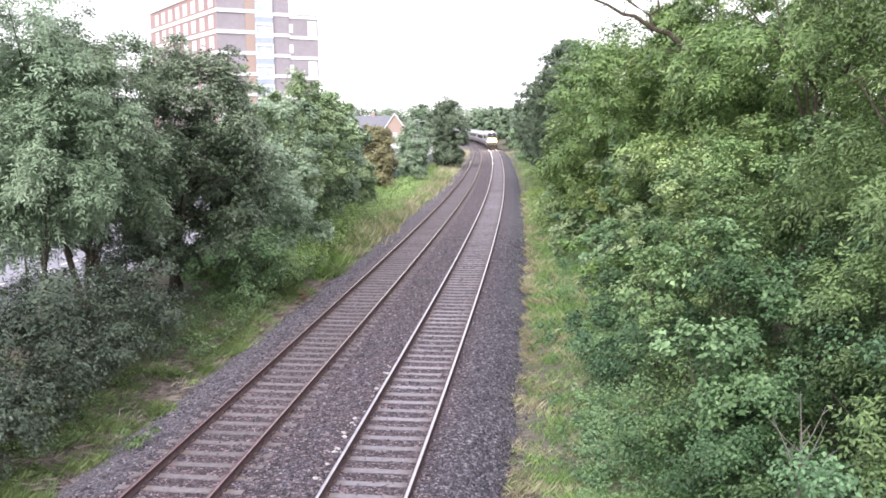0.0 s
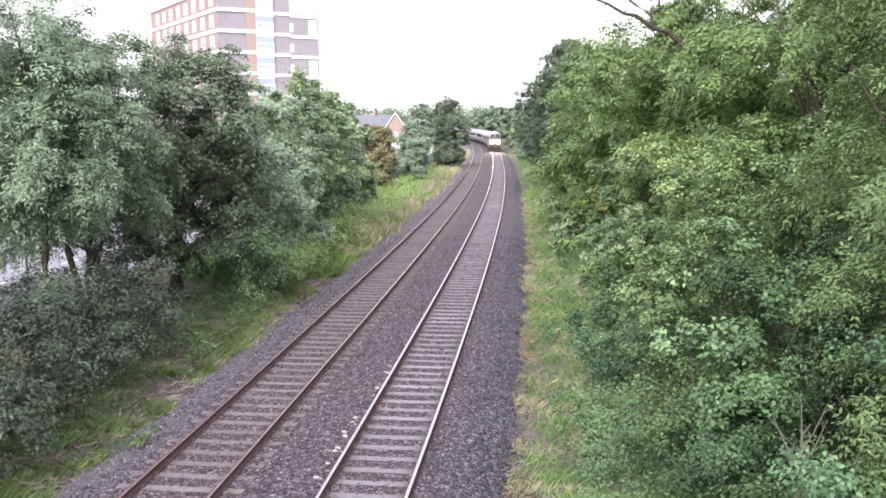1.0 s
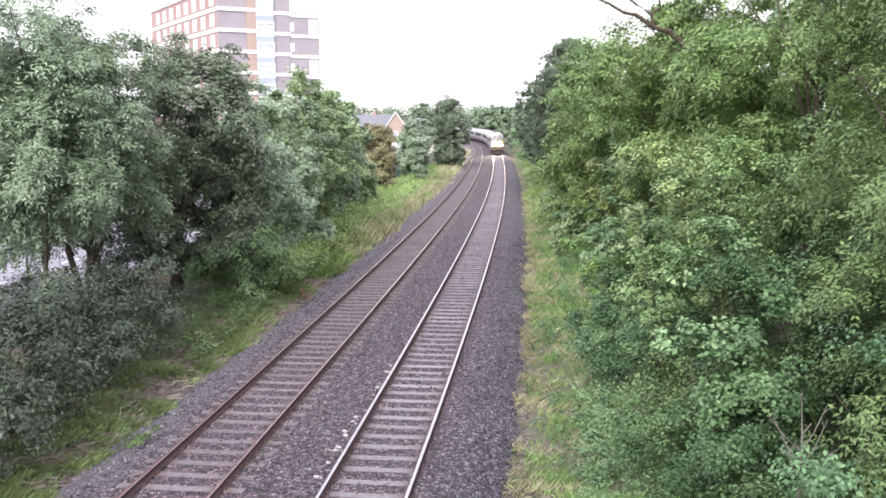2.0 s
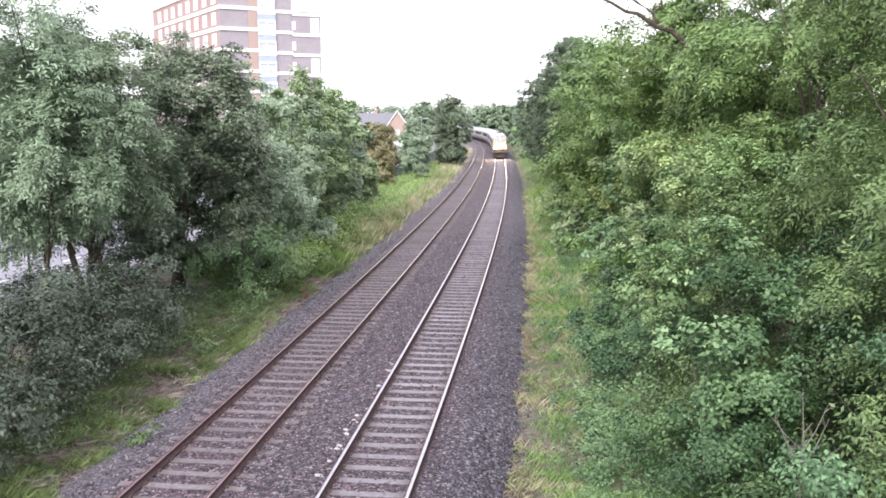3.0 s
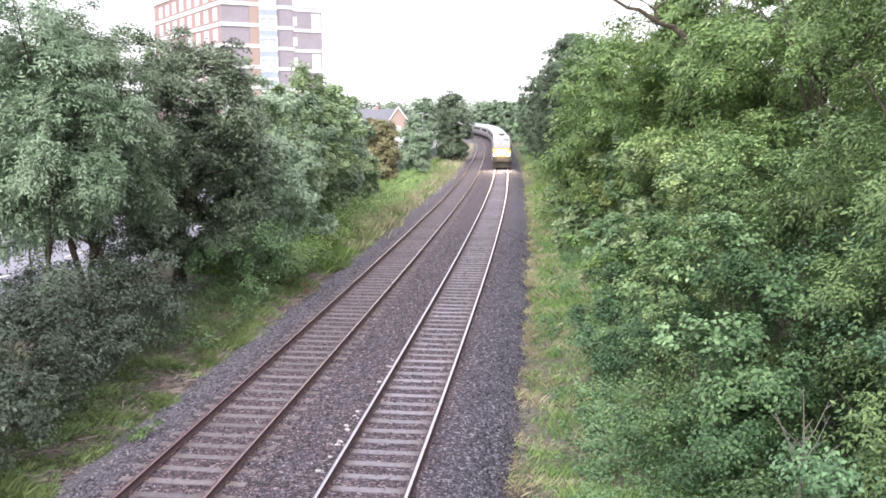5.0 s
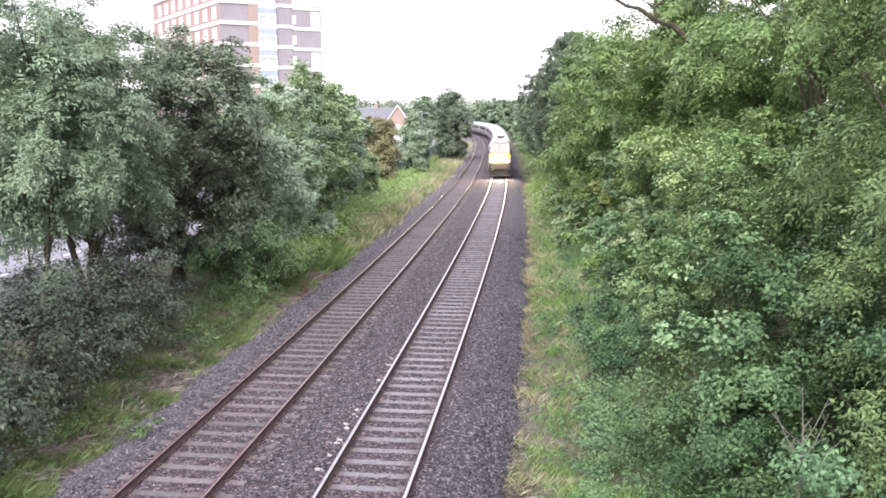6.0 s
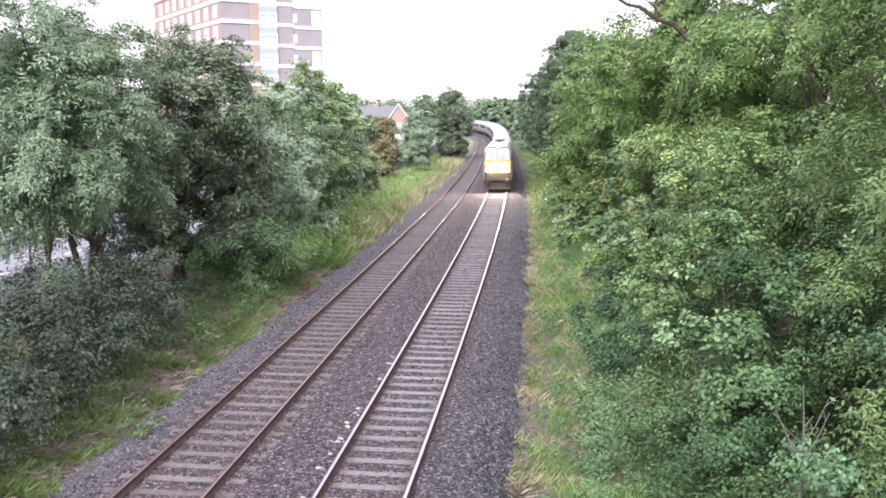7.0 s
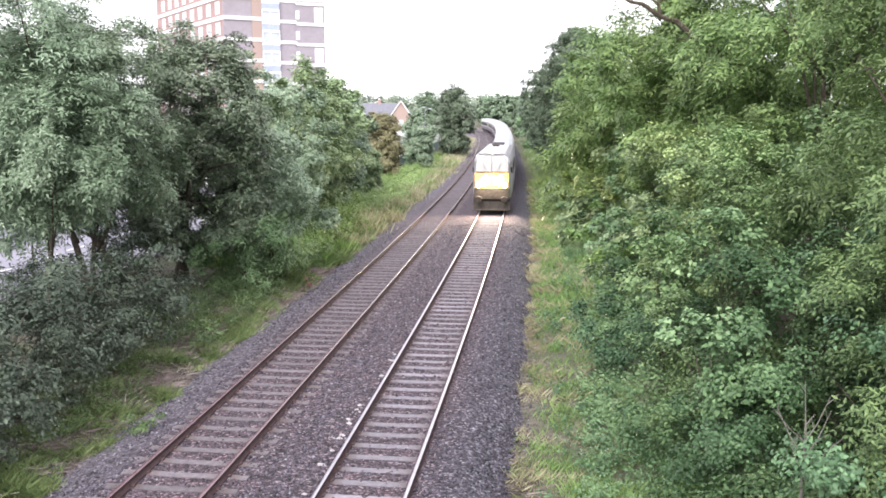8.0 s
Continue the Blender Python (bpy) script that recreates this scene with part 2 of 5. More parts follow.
def sleeper_concrete(name, stops, rust):
    """Weathered concrete, browned by rust in two bands under the rails."""
    m, n, l, b = nodes_of(name)
    co = n.new("ShaderNodeTexCoord").outputs["Object"]
    a = noise_of(n, l, co, 7.0, 5)
    r = ramp_of(n, stops)
    l.new(a.outputs["Fac"], r.inputs[0])
    sep = n.new("ShaderNodeSeparateXYZ")
    l.new(co, sep.inputs[0])
    ab = n.new("ShaderNodeMath")
    ab.operation = "ABSOLUTE"
    l.new(sep.outputs[0], ab.inputs[0])
    away = n.new("ShaderNodeMath")
    away.operation = "SUBTRACT"
    away.inputs[1].default_value = 0.86
    l.new(ab.outputs[0], away.inputs[0])
    away2 = n.new("ShaderNodeMath")
    away2.operation = "ABSOLUTE"
    l.new(away.outputs[0], away2.inputs[0])
    wob = n.new("ShaderNodeMath")
    wob.operation = "MULTIPLY_ADD"
    wob.inputs[1].default_value, wob.inputs[2].default_value = 0.5, -0.25
    l.new(noise_of(n, l, co, 5.0, 4).outputs["Fac"], wob.inputs[0])
    tot = n.new("ShaderNodeMath")
    l.new(away2.outputs[0], tot.inputs[0])
    l.new(wob.outputs[0], tot.inputs[1])
    k = n.new("ShaderNodeMapRange")
    k.inputs[1].default_value, k.inputs[2].default_value, k.inputs[3].default_value, k.inputs[4].default_value = 0.12, 0.42, rust, 0.0
    l.new(tot.outputs[0], k.inputs[0])
    col = mixed(n, l, "MIX", k.outputs[0], r.outputs[0], (0.1, 0.07, 0.066))
    oi = n.new("ShaderNodeObjectInfo")
    v = n.new("ShaderNodeMapRange")
    v.inputs[3].default_value, v.inputs[4].default_value = 0.82, 1.18
    l.new(oi.outputs["Random"], v.inputs[0])
    hs = n.new("ShaderNodeHueSaturation")
    l.new(v.outputs[0], hs.inputs["Value"])
    l.new(col, hs.inputs["Color"])
    l.new(hs.outputs[0], b.inputs["Base Color"])
    b.inputs["Roughness"].default_value = 0.88
    bp = n.new("ShaderNodeBump")
    bp.inputs["Strength"].default_value, bp.inputs["Distance"].default_value = 0.4, 0.006
    l.new(noise_of(n, l, co, 50.0, 3).outputs["Fac"], bp.inputs["Height"])
    l.new(bp.outputs[0], b.inputs["Normal"])
    return m


M["sleeper"] = sleeper_concrete("sleeper_concrete_pale", [(0.3, (0.15, 0.135, 0.16)), (0.7, (0.245, 0.223, 0.262))], 0.7)
M["old_concrete"] = sleeper_concrete("sleeper_concrete_brown", [(0.3, (0.092, 0.078, 0.092)), (0.7, (0.168, 0.147, 0.168))], 0.85)

# ---- plan: the line of the railway ----
TH_Y = [-40, 0, 50, 90, 130, 180, 230, 260, 300, 360, 460, 700]
TH = [0.135, 0.128, 0.0965, 0.0784, 0.0671, 0.0515, 0.0201, -0.0367, -0.099, -0.19, -0.33, -0.5]
YS = np.arange(-40, 700.01, 0.5)
THS = np.interp(YS, TH_Y, TH)
XS = np.concatenate([[0], np.cumsum((THS[1:] + THS[:-1]) * 0.25)])
XS += -3.5 - np.interp(0, YS, XS)
SS = np.concatenate([[0], np.cumsum(np.hypot(np.diff(XS), 0.5))])
LEFT_TRACK = -3.72


def smooth(a, b, v):
    k = np.clip((v - a) / (b - a), 0, 1)
    return k * k * (3 - 2 * k)


def rail_z(y):
    return -0.9 * smooth(25, 130, y)


def on_line(y, off=0.0):
    """The place beside the right-hand track's centre, off metres to its right, and the line's heading there."""
    th = np.interp(y, YS, THS)
    k = 1 / np.sqrt(1 + th * th)
    return np.interp(y, YS, XS) + off * k, y - off * k * th, rail_z(y), th


def ground_z(x, y):
    x, y = np.asarray(x, float), np.asarray(y, float)
    u = x - np.interp(y, YS, XS)
    bed = rail_z(y) - 0.6
    right = 1.5 * smooth(3.0, 12, u)
    left = 0.35 * smooth(-6.6, -10, u)
    return bed + right + left + 0.05 * np.sin(x * 1.3 + y * 0.7) * smooth(3, 6, np.abs(u + 1.8))


# ---- mesh helpers ----


def part(name, bm, material, parent=None, label=""):
    me = bpy.data.meshes.new(name)
    bm.to_mesh(me)
    bm.free()
    return mesh_part(name, me, material, parent, label)


def mesh_part(name, me, material, parent=None, label=""):
    if material and not me.materials:
        me.materials.append(M[material])
    ob = new(name, me)
    if parent:
        ob.parent = parent
    if label:
        ob["label"] = label
    return ob


def array_mesh(name, verts, faces):
    """A mesh out of numpy arrays: faces of one size."""
    me = bpy.data.meshes.new(name)
    nf, k = faces.shape
    me.vertices.add(len(verts))
    me.vertices.foreach_set("co", np.ascontiguousarray(verts, np.float32).ravel())
    me.loops.add(nf * k)
    me.loops.foreach_set("vertex_index", np.ascontiguousarray(faces, np.int32).ravel())
    me.polygons.add(nf)
    me.polygons.foreach_set("loop_start", np.arange(0, nf * k, k, dtype=np.int32))
    me.polygons.foreach_set("loop_total", np.full(nf, k, np.int32))
    me.update(calc_edges=True)
    return me


def thing(name, x=0.0, y=0.0, z=0.0, label="", category="", group="", kind=""):
    ob = new(name)
    ob.matrix_basis = pose(x, y, z)
    return tagged(ob, label, category, group, kind)


def box(bm, x0, x1, y0, y1, z0, z1, bevel=0.0):
    vs = [bm.verts.new(p) for p in ((x0, y0, z0), (x1, y0, z0), (x1, y1, z0), (x0, y1, z0), (x0, y0, z1), (x1, y0, z1), (x1, y1, z1), (x0, y1, z1))]
    fs = [bm.faces.new([vs[i] for i in q]) for q in ((3, 2, 1, 0), (4, 5, 6, 7), (0, 1, 5, 4), (1, 2, 6, 5), (2, 3, 7, 6), (3, 0, 4, 7))]
    if bevel:
        bmesh.ops.bevel(bm, geom=list({e for f in fs for e in f.edges}), offset=bevel, segments=2, affect="EDGES")


def boxed(name, x0, x1, y0, y1, z0, z1, material, parent=None, bevel=0.0, label=""):
    bm = bmesh.new()
    box(bm, x0, x1, y0, y1, z0, z1, bevel)
    return part(name, bm, material, parent, label)


def loft(bm, rings, close=True, caps=True):
    """Joins rings of points, all of one length."""
    rows = [[bm.verts.new(p) for p in r] for r in rings]
    n = len(rows[0])
    for a, b in zip(rows, rows[1:]):
        for i in range(n if close else n - 1):
            j = (i + 1) % n
            bm.faces.new((a[i], a[j], b[j], b[i]))
    if caps and close:
        bm.faces.new(rows[0][::-1])
        bm.faces.new(rows[-1])
    return rows


def tube(bm, pts, radii, sides=7):
    rings = []
    for i, p in enumerate(pts):
        d = (Vector(pts[min(i + 1, len(pts) - 1)]) - Vector(pts[max(i - 1, 0)])).normalized()
        a = d.orthogonal().normalized()
        b = d.cross(a)
        rings.append([Vector(p) + radii[i] * (math.cos(k * math.tau / sides) * a + math.sin(k * math.tau / sides) * b) for k in range(sides)])
    loft(bm, rings)


def smoothed(ob):
    ob.data.polygons.foreach_set("use_smooth", np.ones(len(ob.data.polygons), bool))
    return ob


# ---- foliage ----


def unit(v):
    return v / np.maximum(np.linalg.norm(v, axis=1, keepdims=True), 1e-6)


def leaf_mesh(name, c, nrm, axis, length, width, simple=False):
    """Folded pointed leaves: place, face normal, direction, length and width of each. simple: one facet a leaf, for trees further off."""
    axis = unit(axis - nrm * np.sum(axis * nrm, axis=1, keepdims=True))
    side = np.cross(nrm, axis)
    L, W = length[:, None], width[:, None]
    base, tip = c - axis * L * 0.5, c + axis * L * 0.5 - nrm * L * 0.1
    if simple:
        v = np.stack([base + side * W * 0.5, tip, base - side * W * 0.5], 1).reshape(-1, 3)
        return array_mesh(name, v, np.arange(len(c) * 3).reshape(-1, 3))
    mid = c - axis * L * 0.08 + nrm * W * 0.22
    v = np.stack([base, mid + side * W * 0.5, tip, mid - side * W * 0.5], 1).reshape(-1, 3)
    k = np.arange(len(c))[:, None] * 4
    f = np.stack([k + [0, 1, 2], k + [0, 2, 3]], 1).reshape(-1, 3)
    return array_mesh(name, v, f)


def clump_centres(rng, n, centre, radii, hollow=0.45, lump=0.3, square=2.4, even=0.15):
    """Places of leaf clumps: most sit on the upper, outer side of boughs that swell out of the crown, the rest fill its core."""
    radii = np.asarray(radii, float)
    nb = max(6, n // 9)
    k = np.arange(nb) + 0.5
    dz = 1 - 2 * k / nb
    az = k * 2.39996 + rng.random() * 6
    d = np.stack([np.sqrt(1 - dz * dz) * np.cos(az), np.sqrt(1 - dz * dz) * np.sin(az), dz], -1)
    d = unit(d + rng.normal(size=d.shape) * 0.16)
    full = np.sum(np.abs(d) ** square, axis=1) ** (-1 / square)
    ph = rng.random(3) * 6
    r = 0.8 * full * (1 + lump * 0.55 * np.sin(d[:, 0] * 3.1 + ph[0]) * np.sin(d[:, 1] * 2.7 + ph[1]) + lump * 0.45 * rng.normal(size=nb).clip(-1.2, 1.2))
    size = (1.9 / math.sqrt(nb)) * (0.75 + 0.5 * rng.random(nb))
    nc = int(n * 0.18)
    of = rng.integers(0, nb, n - nc)
    e = unit(rng.normal(size=(n - nc, 3)) * 0.75 + d[of] * 0.55 + np.array([0, 0, 0.42]))
    small = np.sort(radii)[1]
    p = d[of] * r[of][:, None] * radii + e * (size[of] * small * (0.55 + 0.45 * rng.random(n - nc)))[:, None] * np.array([1, 1, 0.75])
    g = unit(rng.normal(size=(nc, 3)))
    q = g * (hollow * 0.6 + 0.3 * rng.random(nc))[:, None] * radii
    ne = int(n * even)
    h = unit(rng.normal(size=(ne, 3)))
    o = h * (np.sum(np.abs(h) ** square, axis=1) ** (-1 / square) * (0.72 + 0.33 * rng.random(ne)))[:, None] * radii
    return np.asarray(centre) + np.concatenate([p, q, o]), unit(np.concatenate([e + d[of] * 0.5, g, h]))


def foliage(name, rng, centres, dirs, clump_r, per, size, spray=False, droop=0.2, aspect=0.5, simple=False):
    """Leaves in clumps round the centres; a spray sets five leaflets in pairs along a stalk."""
    n = len(centres)
    cr = clump_r * (0.6 + 0.8 * rng.random(n))
    idx = np.repeat(np.arange(n), per)
    off = unit(rng.normal(size=(n * per, 3)) + dirs[idx] * 0.55 + np.array([0, 0, 0.35]))
    off *= (0.35 + 0.75 * rng.random((n * per, 1)) ** 0.6) * np.array([1.0, 1.0, 0.72]) + rng.normal(size=(n * per, 3)) * 0.14
    p = centres[idx] + off * cr[idx][:, None]
    out = unit(off * 0.8 + dirs[idx] * 0.6 + np.array([0, 0, 0.25]))
    nrm = unit(out * 0.7 + np.array([0, 0, 0.6]) + rng.normal(size=off.shape) * 0.36)
    axis = unit(out * 0.6 + rng.normal(size=off.shape) * 0.6 - np.array([0, 0, droop]))
    s = size * (0.65 + 0.7 * rng.random(n * per))
    if not spray:
        return leaf_mesh(name, p, nrm, axis, s, s * aspect * (0.85 + 0.3 * rng.random(n * per)), simple)
    axis = unit(axis - nrm * np.sum(axis * nrm, axis=1, keepdims=True))
    side = np.cross(nrm, axis)
    P, N, A, S = [], [], [], []
    for k, (along, way) in enumerate(((0.1, 1), (0.1, -1), (0.6, 1), (0.6, -1), (1.0, 0))):
        ax = unit(axis * (0.55 if way else 1.0) + side * way * 0.85 - np.array([0, 0, 0.25]))
        P.append(p + axis * (along * s * 2.2)[:, None] + ax * (s * 0.5)[:, None])
        N.append(nrm)
        A.append(ax)
        S.append(s)
    P, N, A, S = np.concatenate(P), np.concatenate(N), np.concatenate(A), np.concatenate(S)
    order = np.argsort(np.tile(np.arange(n * per), 5), kind="stable")
    return leaf_mesh(name, P[order], N[order], A[order], S[order], S[order] * 0.42, simple)


def add_limbs(t, rng, height, r0, crown_c, radii, count, lean=(0, 0)):
    """A tapered trunk and, each a part of its own, the limbs."""
    bm = bmesh.new()
    top = Vector((lean[0], lean[1], height * 0.8))
    pts, rad = [], []
    for i in range(6):
        k = i / 5
        pts.append((top.x * k + rng.normal() * 0.006 * height, top.y * k + rng.normal() * 0.006 * height, -0.4 + (top.z + 0.4) * k))
        rad.append(r0 * (1.35 if i == 0 else 1 - 0.85 * k))
    tube(bm, pts, rad, 8)
    smoothed(part("trunk", bm, "bark", t))
    for i in range(count):
        k = 0.25 + 0.65 * rng.random()
        a = Vector((top.x * k, top.y * k, top.z * k))
        g = unit(rng.normal(size=(1, 3)))[0]
        b = Vector(crown_c) + Vector(g * np.asarray(radii) * 0.8)
        m1 = a.lerp(b, 0.5) + Vector((0, 0, 0.06 * height * rng.random()))
        rr = r0 * (0.5 - 0.3 * k)
        bm = bmesh.new()
        tube(bm, [a, m1, b], [rr, rr * 0.6, rr * 0.18], 5)
        smoothed(part("limb", bm, "bark", t))


def plant(name, x, y, height, radii, crown_z, leaf, size, clumps, per, clump_r, label, category, seed, group="", trunk_r=0.15,
          spray=False, limbs=7, hollow=0.45, lump=0.3, lean=(0, 0), aspect=0.5, droop=0.2, clear=0.15, square=2.4, even=0.15):
    rng = np.random.default_rng(seed)
    z = float(ground_z(x, y))
    t = thing(name, x, y, z, label, category, group)
    c = (lean[0], lean[1], crown_z)
    add_limbs(t, rng, min(height, crown_z + radii[2] * 0.6), trunk_r, c, radii, limbs, lean)
    cc, dd = clump_centres(rng, clumps, c, radii, hollow, lump, square, max(even, 0.7 * (y > 60)))
    keep = cc[:, 2] > clear
    gap = np.sort(np.linalg.norm(cc[:, None] - cc[None], axis=-1), axis=1)[:, 4]
    keep &= gap < 1.8 * np.median(gap)
    mesh_part("crown", foliage("crown", rng, cc[keep], dd[keep], clump_r, per, size, spray, droop, aspect, y > 27), leaf, t)
    return t

# ---- ground, ballast bed, road ----


def build_ground():
    xs = np.unique(np.concatenate([np.linspace(-1500, -60, 25), np.linspace(-60, -30, 20), np.linspace(-30, 30, 91), np.linspace(30, 80, 20), np.linspace(80, 1500, 25)]))
    ys = np.unique(np.concatenate([np.linspace(-300, 0, 20), np.linspace(0, 90, 121), np.linspace(90, 300, 70), np.linspace(300, 4000, 50)]))
    gx, gy = np.meshgrid(xs, ys)
    z = ground_z(gx, gy)
    v = np.stack([gx, gy, z], -1).reshape(-1, 3)
    nx, ny = len(xs), len(ys)
    i = (np.arange(ny - 1)[:, None] * nx + np.arange(nx - 1)[None]).ravel()
    me = array_mesh("ground", v, np.stack([i, i + 1, i + nx + 1, i + nx], 1))
    tagged(smoothed(mesh_part("ground", me, "soil")), "rough grassy railway verge and flat land beyond", "ground", kind="structure")


# height of the ballast over the rail tops, across the two tracks
BED_U = [-7.0, -6.1, -5.6, -5.1, -4.6, -4.45, -3.0, -2.85, -2.4, -1.9, -1.4, -0.95, -0.75, 0.75, 0.95, 1.45, 1.9, 2.5, 2.9]
BED_H = [-0.75, -0.42, -0.3, -0.19, -0.165, -0.182, -0.182, -0.172, -0.185, -0.16, -0.13, -0.125, -0.178, -0.178, -0.125, -0.12, -0.17, -0.4, -0.75]


def bed_height(u, y):
    return np.interp(u, BED_U, BED_H) + 0.009 * np.sin(u * 9 + y * 5) * np.sin(y * 3.1 - u * 4)


def build_bed():
    us = np.linspace(-7.0, 2.9, 56)
    ys = np.concatenate([np.arange(-20, 80, 0.25), np.arange(80, 460, 1.0)])
    rng = np.random.default_rng(5)
    U, Y = np.meshgrid(us, ys)
    wob = 0.06 * np.sin(Y * 0.9) + 0.05 * np.sin(Y * 2.3 + 1) + 0.04 * np.sin(Y * 0.21) + 0.02 * np.sin(Y * 7.1)
    Uw = U + np.where(U < -5, wob * (-5 - U) / 2, 0) + np.where(U > 1.6, wob * (U - 1.6) / 1.3, 0)
    x, y, z, _ = on_line(Y, Uw)
    h = bed_height(U, Y) + rng.normal(size=U.shape) * 0.006
    v = np.stack([x, y, z + h], -1).reshape(-1, 3)
    n = len(us)
    i = (np.arange(len(ys) - 1)[:, None] * n + np.arange(n - 1)[None]).ravel()
    me = array_mesh("ballast_bed", v, np.stack([i, i + 1, i + n + 1, i + n], 1))
    rust = np.interp(U, [-6.2, -5.2, -4.7, -2.7, -1.7, -0.9, 0.0, 0.9, 1.3, 1.9], [0.1, 0.5, 1.0, 1.0, 0.6, 0.9, 0.7, 0.9, 0.4, 0.0])
    me.attributes.new("rust", "FLOAT", "POINT").data.foreach_set("value", rust.astype(np.float32).ravel())
    dust = np.interp(U, [-6.8, -5.6, -4.9, 2.2, 2.8], [1.0, 0.8, 0.0, 0.0, 0.4])
    me.attributes.new("dust", "FLOAT", "POINT").data.foreach_set("value", dust.astype(np.float32).ravel())
    tagged(mesh_part("ballast_bed", me, "ballast"), "grey crushed stone ballast under two tracks", "ballast", kind="structure")


def build_stones():
    """Loose crushed stones over the nearer ballast."""
    rng = np.random.default_rng(8)
    n = 30000
    y = 12 + 45 * rng.random(n) ** 1.6
    u = -7.25 + 10.25 * rng.random(n)
    clear = (np.abs(u) > 0.9) | (rng.random(n) < 0.25)
    clear &= (np.abs(u - LEFT_TRACK) > 0.9) | (rng.random(n) < 0.3)
    for c in (0.0, LEFT_TRACK):
        for s in (-0.835, 0.835):
            clear &= np.abs(u - c - s) > 0.11
    y, u = y[clear], u[clear]
    n = len(y)
    x, yy, z, _ = on_line(y, u)
    c = np.stack([x, yy, np.maximum(z + bed_height(u, y), ground_z(x, yy)) + 0.004], -1)
    base = np.array([(1, 0, 0), (-1, 0, 0), (0, 1, 0), (0, -1, 0), (0, 0, 1), (0, 0, -1)], float)
    f = np.array([(0, 2, 4), (2, 1, 4), (1, 3, 4), (3, 0, 4), (2, 0, 5), (1, 2, 5), (3, 1, 5), (0, 3, 5)])
    s = (0.016 + 0.03 * rng.random((n, 1, 1))) * (0.7 + 0.6 * rng.random((n, 6, 1)))
    a = rng.random(n) * math.tau
    rot = np.zeros((n, 3, 3))
    rot[:, 0, 0], rot[:, 0, 1], rot[:, 1, 0], rot[:, 1, 1], rot[:, 2, 2] = np.cos(a), -np.sin(a), np.sin(a), np.cos(a), 0.8
    v = np.einsum("nij,nkj->nki", rot, base[None] * s + rng.normal(size=(n, 6, 3)) * 0.006) + c[:, None]
    faces = (np.arange(n)[:, None, None] * 6 + f[None]).reshape(-1, 3)
    m, nn, l, b = nodes_of("loose_stone")
    r = ramp_of(nn, [(0.0, (0.021, 0.018, 0.024)), (0.5, (0.057, 0.05, 0.069)), (0.9, (0.13, 0.117, 0.156)), (1.0, (0.28, 0.265, 0.3))])
    g = nn.new("ShaderNodeNewGeometry")
    l.new(g.outputs["Random Per Island"], r.inputs[0])
    l.new(r.outputs[0], b.inputs["Base Color"])
    b.inputs["Roughness"].default_value = 0.9
    M["stone"] = m
    tagged(mesh_part("ballast_stones", array_mesh("ballast_stones", v.reshape(-1, 3), faces), "stone"), "loose grey and brown crushed ballast stones", "stones", kind="stuff")


def strip(name, material, y0, y1, o0, o1, lift, label, category):
    """A flat band beside the line, between two offsets from it."""
    ys = np.arange(y0, y1, 1.0)
    us = np.linspace(o0, o1, 9)
    U, Y = np.meshgrid(us, ys)
    x, y, z, _ = on_line(Y, U)
    v = np.stack([x, y, ground_z(x, y) + lift], -1).reshape(-1, 3)
    i = (np.arange(len(ys) - 1)[:, None] * 9 + np.arange(8)[None]).ravel()
    return tagged(mesh_part(name, array_mesh(name, v, np.stack([i, i + 1, i + 10, i + 9], 1)), material), label, category, kind="structure")


def build_road():
    strip("road", "asphalt", -20, 106, -30, -16.6, 0.06, "grey asphalt road beside the railway hedge", "road")
    strip("pavement", "concrete", -20, 106, -16.6, -15.3, 0.16, "concrete footway with a raised kerb", "pavement")
    for k in range(20):
        ob = strip("lane_mark", "white", 20 + 4.0 * k, 23.1 + 4.0 * k, -20.6, -20.45, 0.075, "worn white painted road line", "road marking")
        ob["group"] = "road lines"


build_ground()
build_bed()
build_road()


# ---- railway track ----


def sweep_line(name, profile, off, y0, y1, step, material, parent):
    ys = np.arange(y0, y1, step)
    x, y, z, th = on_line(ys, off)
    k = 1 / np.sqrt(1 + th * th)
    p = np.array(profile)
    v = np.stack([x[:, None] + p[None, :, 0] * k[:, None], y[:, None] - p[None, :, 0] * (k * th)[:, None], z[:, None] + p[None, :, 1]], -1).reshape(-1, 3)
    n = len(p)
    i, j = np.meshgrid(np.arange(len(ys) - 1) * n, np.arange(n), indexing="ij")
    i, j = i.ravel(), j.ravel()
    jn = (j + 1) % n
    return mesh_part(name, array_mesh(name, v, np.stack([i + j, i + jn, i + n + jn, i + n + j], 1)), material, parent)


WEB = [(-0.07, -0.159), (0.07, -0.159), (0.07, -0.148), (0.012, -0.125), (0.01, -0.045), (0.034, -0.03), (0.034, -0.012), (-0.034, -0.012), (-0.034, -0.03), (-0.01, -0.045), (-0.012, -0.125), (-0.07, -0.148)]
HEAD = [(-0.035, -0.011), (0.035, -0.011), (0.036, -0.004), (0.028, 0.0), (-0.028, 0.0), (-0.036, -0.004)]


